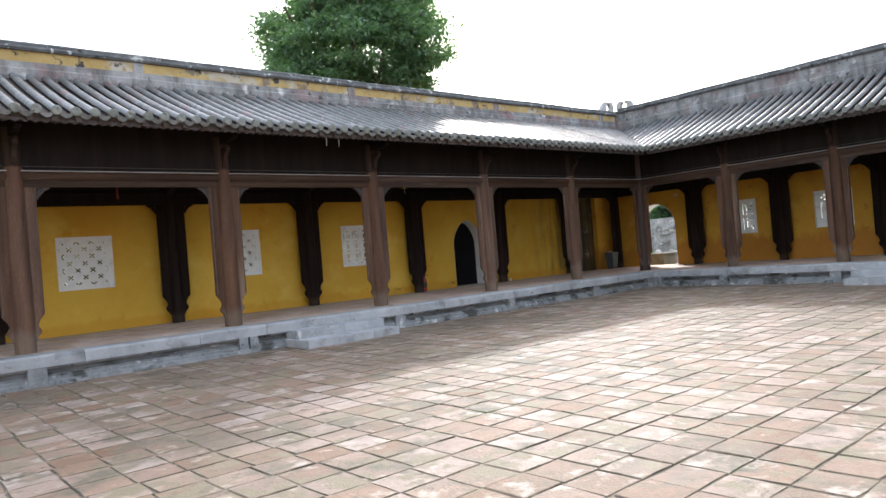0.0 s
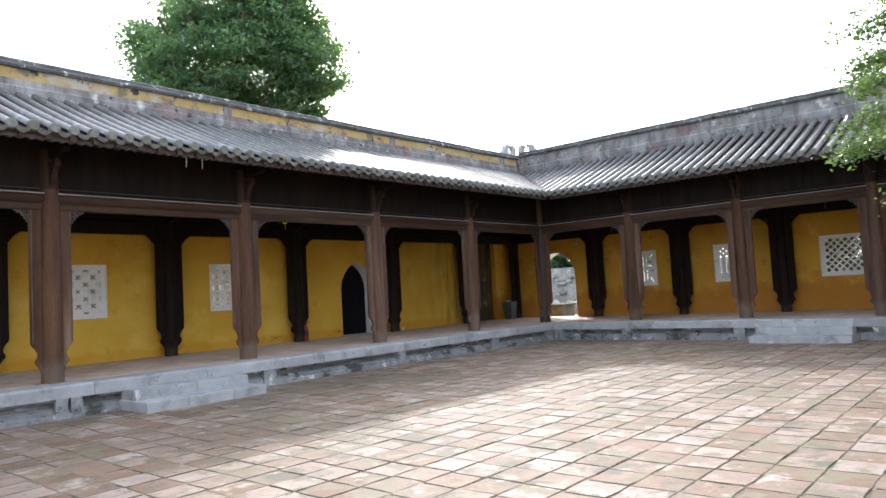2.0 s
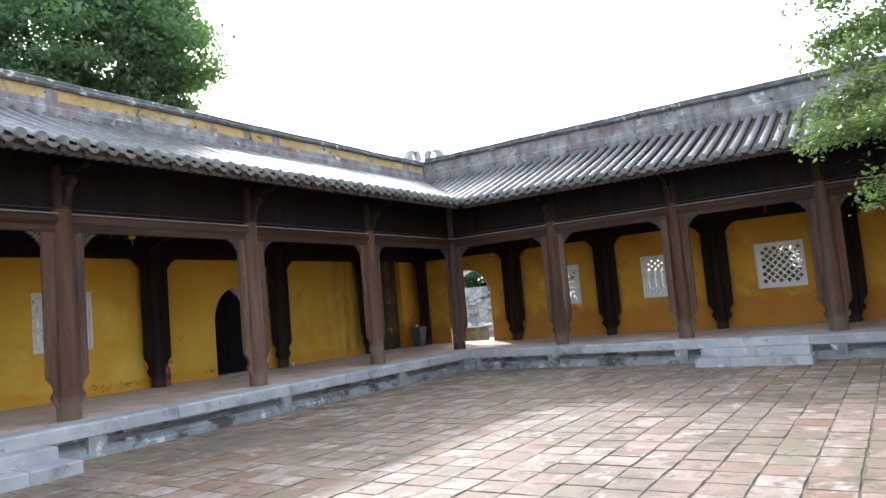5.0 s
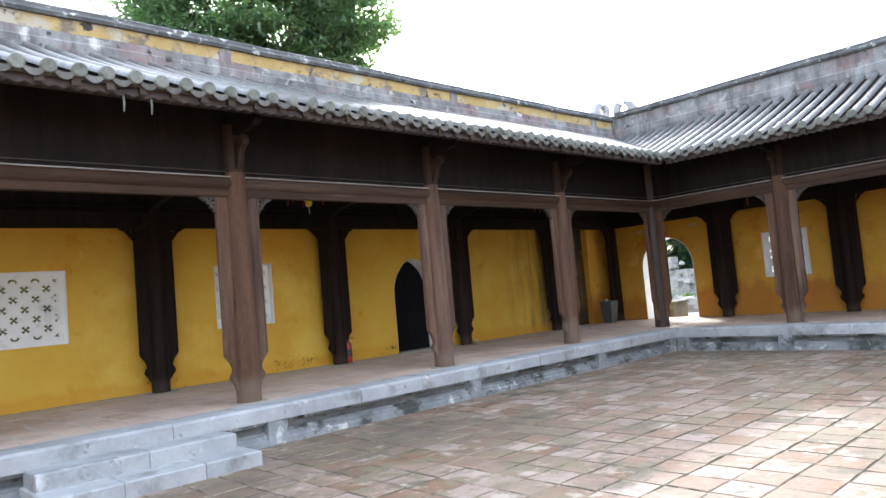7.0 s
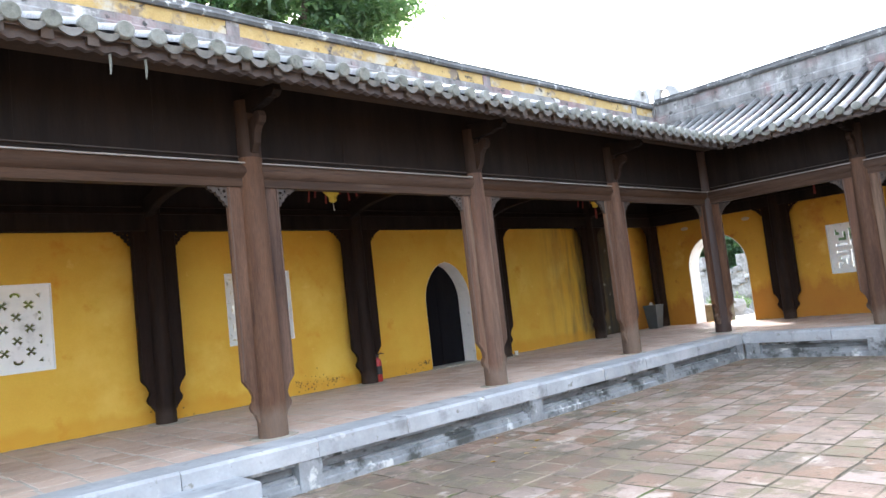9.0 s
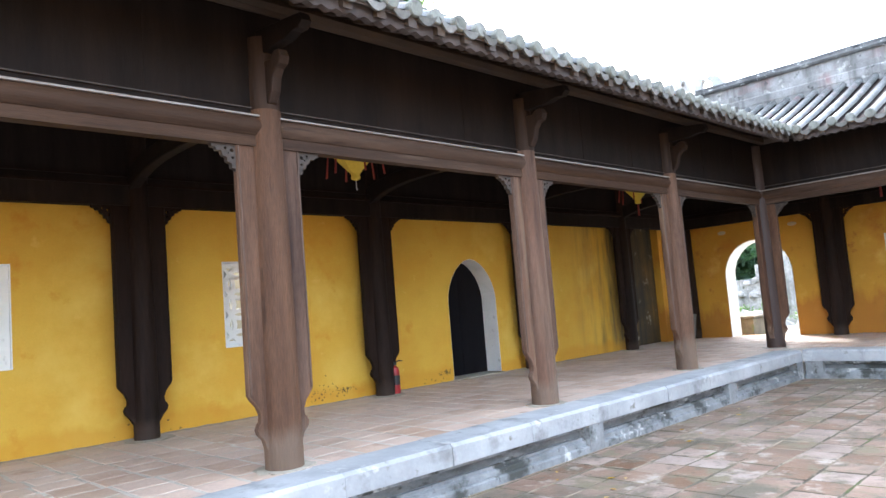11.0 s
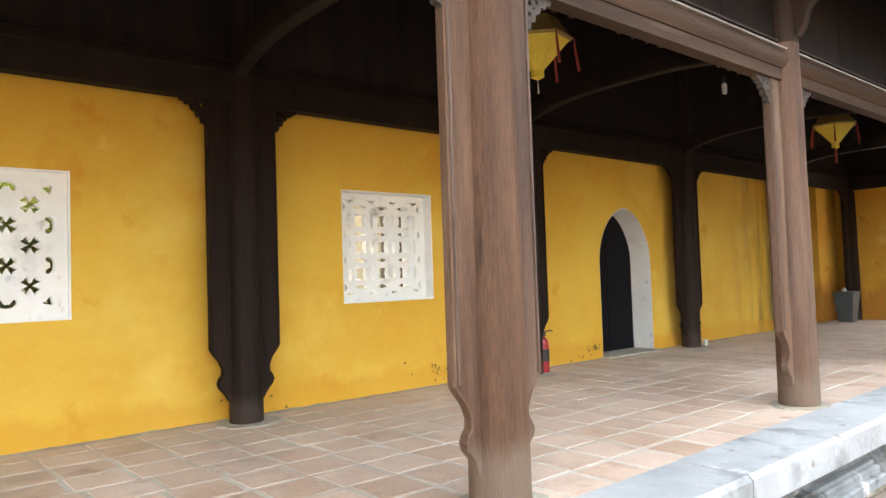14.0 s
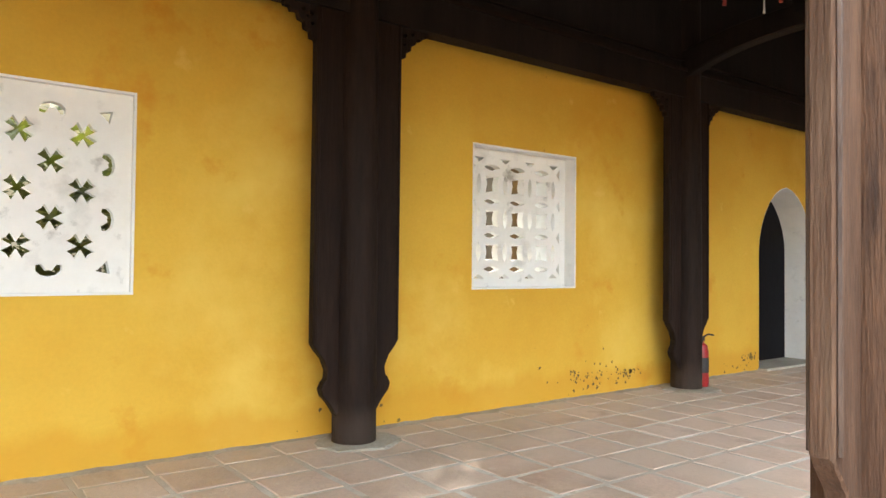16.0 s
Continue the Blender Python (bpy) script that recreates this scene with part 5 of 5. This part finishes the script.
def boulder(m, size, seed, label):
    """An uneven rockery stone."""
    bm = bmesh.new()
    bmesh.ops.create_icosphere(bm, subdivisions=3 if label else 2, radius=1)
    for v in bm.verts:
        k = 1 + 0.32 * noise.noise(v.co * 1.3 + Vector((seed * 3.1, 0, 0))) + 0.16 * noise.noise(v.co * 3.7 + Vector((0, seed, 0)))
        v.co = Vector((v.co.x * size[0] * k, v.co.y * size[1] * k, max(-0.3, v.co.z) * size[2] * k))
    me = bpy.data.meshes.new("rock")
    bm.to_mesh(me)
    bm.free()
    me.materials.append(M["rock"])
    ob = new("rockery_stone", me)
    ob.matrix_basis = m
    return tagged(ob, label, "rock", "rockery stones") if label else ob


paving = part("garden_paving", Shape().box(WALL_X + WALL_T, 8.0, GROUND - 0.02, 26.0, 17.0, GROUND + 0.3), M["paving_pale"])
tagged(paving, "sunlit pale paving outside the gateway", "pavement", kind="structure")
rr = random.Random(11)
for k in range(46):
    x, y = rr.uniform(24.3, 29.5), rr.uniform(13.0, 21.0)
    q = rr.uniform(0.25, 0.6)
    boulder(at(x, y, GROUND + (0.26 if x < 25.6 and y < 16.6 else -0.10), rr.uniform(0, 360)), (q, q * rr.uniform(0.7, 1.2), q * rr.uniform(0.5, 1.0)), k, "pale rough rockery stone in the garden")
block = thing("stone_block", "low weathered stone block beside the gateway path", "block", at(22.9, 14.35, GROUND + 0.3))
part("body", Shape().box(-0.4, -0.3, 0, 0.4, 0.3, 0.42, 0.02), M["block"], block)
part("top", Shape().box(-0.44, -0.34, 0.42, 0.44, 0.34, 0.47, 0.015), M["block"], block)
gwall = thing("garden_wall", "ruined pale rubble wall of a garden rockery", "wall", kind="structure")
part("core", Shape().box(31.0, 2.0, 0, 31.6, 26.0, 1.85).box(31.02, 9.5, 1.8, 31.58, 17.3, 2.35).box(31.02, 18.6, 1.8, 31.58, 20.0, 2.4).box(30.8, 15.6, 0, 31.05, 16.4, 2.9).box(30.6, 21.5, 0, 31.05, 23.0, 2.2), M["old_wall"], gwall)
for k in range(120):
    y = rr.uniform(9.0, 23.0)
    top = 2.35 if y < 17.3 else 1.95
    z = GROUND + rr.uniform(0.0, 1.0) ** 0.8 * top
    q = rr.uniform(0.09, 0.22)
    rubble = boulder(at(31.0, y, z, rr.uniform(-20, 20)), (q * 0.7, q, q * 0.85), k + 200, "")
    rubble.name, rubble.parent = "rubble_stone", gwall
for k, (x, y, r, h) in enumerate(((33.6, 15.5, 2.4, 4.6), (34.4, 20.2, 2.8, 5.0), (35.5, 24.5, 3.0, 5.6), (34.5, 17.8, 2.2, 4.2))):
    big_tree(at(x, y, GROUND), "dense green garden tree beyond the wall", r, h, 30 + k, 270, 140, 0.24)
for k in range(9):
    x, y = rr.uniform(25.5, 29.5), rr.uniform(12.0, 20.5)
    sh = thing("garden_shrub", "low bright green garden shrub", "shrub", at(x, y, GROUND + 0.3), "garden shrubs")
    me = leaf_cloud([(rr.gauss(0, 0.16), rr.gauss(0, 0.16), rr.uniform(0.06, 0.36)) for _ in range(16)], 40, (0.09, 0.09, 0.09), 0.13, np.random.RandomState(k + 70), 0.3, -0.5)
    me.materials.append(M["leaf_near"])
    part("leaves", me, None, sh)
    part("stem", Shape().tube([(0, 0, -0.05), (0.02, 0, 0.35)], [0.02, 0.008], 5), M["bark"], sh)

for k in range(9):
    sh = thing("garden_hedge", "tall dark green garden bush behind the east windows", "bush", at(24.4 + 0.3 * (k % 2), 2.2 + 0.62 * k, GROUND), "garden bushes")
    me = leaf_cloud([(rr.uniform(-0.6, 0.6), rr.uniform(-0.5, 0.5), rr.uniform(0.3, 3.3)) for _ in range(75)], 40, (0.16, 0.16, 0.14), 0.17, np.random.RandomState(k + 120), 0.45, 0.2)
    me.materials.append(M["leaf_hedge"])
    part("leaves", me, None, sh)
    part("stem", Shape().tube([(0, 0, -0.05), (0.05, 0, 1.2), (0, 0.05, 2.6)], [0.06, 0.04, 0.01], 6), M["bark"], sh)

# yard behind the north wall, and plain walls that close the court
# Unseen upper height is added to keep sun off the north lattice windows.
back_wall = part("wall_back_yard", Shape().box(W_END, 19.2, 0, 20.0, 19.6, 4.7), M["cream"])
tagged(back_wall, "cream yard wall with unseen height added to block the sun", "wall", kind="structure")
for k, x in enumerate((0.8, 3.2, 4.3, 5.4, 6.5, 7.6, 8.6)):
    sh = thing("hedge_bush", "green bush behind the lattice windows", "bush", at(x, 16.75, GROUND), "yard bushes")
    me = leaf_cloud([(rr.uniform(-0.75, 0.75), rr.uniform(-0.6, 0.6), rr.uniform(0.3, 2.4)) for _ in range(60)], 40, (0.16, 0.16, 0.14), 0.17, np.random.RandomState(k + 90), 0.45, 0.2)
    me.materials.append(M["leaf_hedge"])
    part("leaves", me, None, sh)
    part("stem", Shape().tube([(0, 0, -0.05), (0.05, 0, 1.0), (0, 0.05, 1.9)], [0.05, 0.03, 0.01], 6), M["bark"], sh)
closing = part("wall_south", Shape().box(W_END - 0.4, S_END - 0.4, 0, 21.5, S_END, 3.2).box(W_END - 0.4, S_END, 0, W_END, 16.0, 3.2), M["yellow_east"])
tagged(closing, "plain ochre court wall", "wall", kind="structure")


# ---- floor and courtyard tiles ----
def tile_mesh(w, d, seed, h=0.03, worn=0.012, rim=0.93):
    """A worn square tile with softened, slightly uneven edges; origin at its corner, top at z=0."""
    r = random.Random(seed)
    s = Shape()
    ring = [(0, 0), (w / 2, 0), (w, 0), (w, d / 2), (w, d), (w / 2, d), (0, d), (0, d / 2)]
    j = [(x + r.uniform(-worn, worn) * 0.7, y + r.uniform(-worn, worn) * 0.7) for x, y in ring]
    cx, cy = w / 2, d / 2
    for z, k in ((-h, 1.0), (-0.007, 1.0), (0.0, rim)):
        for x, y in j:
            s.v.append((cx + (x - cx) * k, cy + (y - cy) * k, z + (r.uniform(-0.0015, 0.0015) if z == 0 else 0)))
    for o in (0, 8):
        for k in range(8):
            s.f.append((o + k, o + (k + 1) % 8, o + 8 + (k + 1) % 8, o + 8 + k))
    s.f.append(tuple(range(16, 24)))
    return s


def soil_edges(me, edge):
    """Gives the sides and worn rims of tiles (17 faces each, the top last) the soil of the joints."""
    me.materials.append(edge)
    me.polygons.foreach_set("material_index", ([1] * 16 + [0]) * (len(me.polygons) // 17))


def lay_tiles(root, name, x0, x1, y0, y1, px, py, gap, z, mat, near, seed, skip=None, rough=1.0, jog=0.02, lean=0.0, edge=None):
    """A square grid in rows along x, each row a little out of line; lean shifts the cross joints per metre. near(x, y) picks the tiles that become parts; the rest are one mesh."""
    r = random.Random(seed)
    kinds = [tile_mesh(px - gap, py - gap, seed + k, 0.03, 0.012 * max(rough, 0.5), 0.963 if edge else 0.93) for k in range(8)]
    meshes = [k.mesh(name, mat) for k in kinds]
    for me in meshes if edge else ():
        soil_edges(me, edge)
    rest = Shape()
    made = 0
    j = 0
    y = y0
    while y < y1 - 0.05:
        x = x0 + r.uniform(-jog, jog) + lean * (y - y0) - px * math.ceil(max(0.0, lean * (y - y0)) / px)
        while x < x1 - 0.02:
            if not (skip and skip(x + px / 2, y + py / 2)):
                dz, rz = r.uniform(-0.003, 0.003) * rough, r.uniform(-0.7, 0.7) * rough
                tx, ty = r.uniform(-0.3, 0.3) * rough, r.uniform(-0.3, 0.3) * rough
                k = r.randrange(8)
                m = pose(x, y, z + dz, tx, ty, rz)
                if near(x, y) and made < 300:
                    part(name, meshes[k], None, root, m=m)
                    made += 1
                else:
                    b = len(rest.v)
                    rest.v += [tuple(m @ Vector(v)) for v in kinds[k].v]
                    rest.f += [tuple(i + b for i in f) for f in kinds[k].f]
            x += px
        y += py
        j += 1
    far = part("far_tiles", rest, mat, root)
    if edge:
        soil_edges(far.data, edge)
    tagged(far, kind="stuff")


gallery_floor = thing("floor_gallery", "terracotta square tiles with pale mortar joints", "floor", kind="structure")
lay_tiles(gallery_floor, "floor_tile", 7.15 - 36 * 0.326, WALL_X - 0.02, 12.545 - 3 * 0.317, WALL_Y + 0.32, 0.326, 0.317, 0.018, FLOOR + 0.002, M["floor_tile"],
          lambda x, y: 7.0 < x < 16.5 and y > 11.9, 40, lambda x, y: (x < 17.98 or x > 19.74) and y > WALL_Y - 0.1, 0.25, 0.03)
lay_tiles(gallery_floor, "floor_tile", KERB_X + 0.43, WALL_X - 0.02, -4.0, 12.545 - 3 * 0.317, 0.326, 0.326, 0.018, FLOOR + 0.002, M["floor_tile"], lambda x, y: False, 60, None, 0.25, 0.03)
court = thing("courtyard_paving", "worn square brick tiles in a grid with dark joints", "paving", kind="structure")
lay_tiles(court, "paving_tile", 3.99 - 31 * 0.332 - 0.18, KERB_X + 0.04, 2.575 - 20 * 0.331, KERB_Y + 0.05, 0.332, 0.331, 0.014, GROUND, M["brick_tile"],
          lambda x, y: 3.2 < x < 9.5 and 3.0 < y < 10.2, 80, lambda x, y: 13.0 < x < 16.35 and y < 2.3, 1.0, 0.018, 0.02, M["joint"])
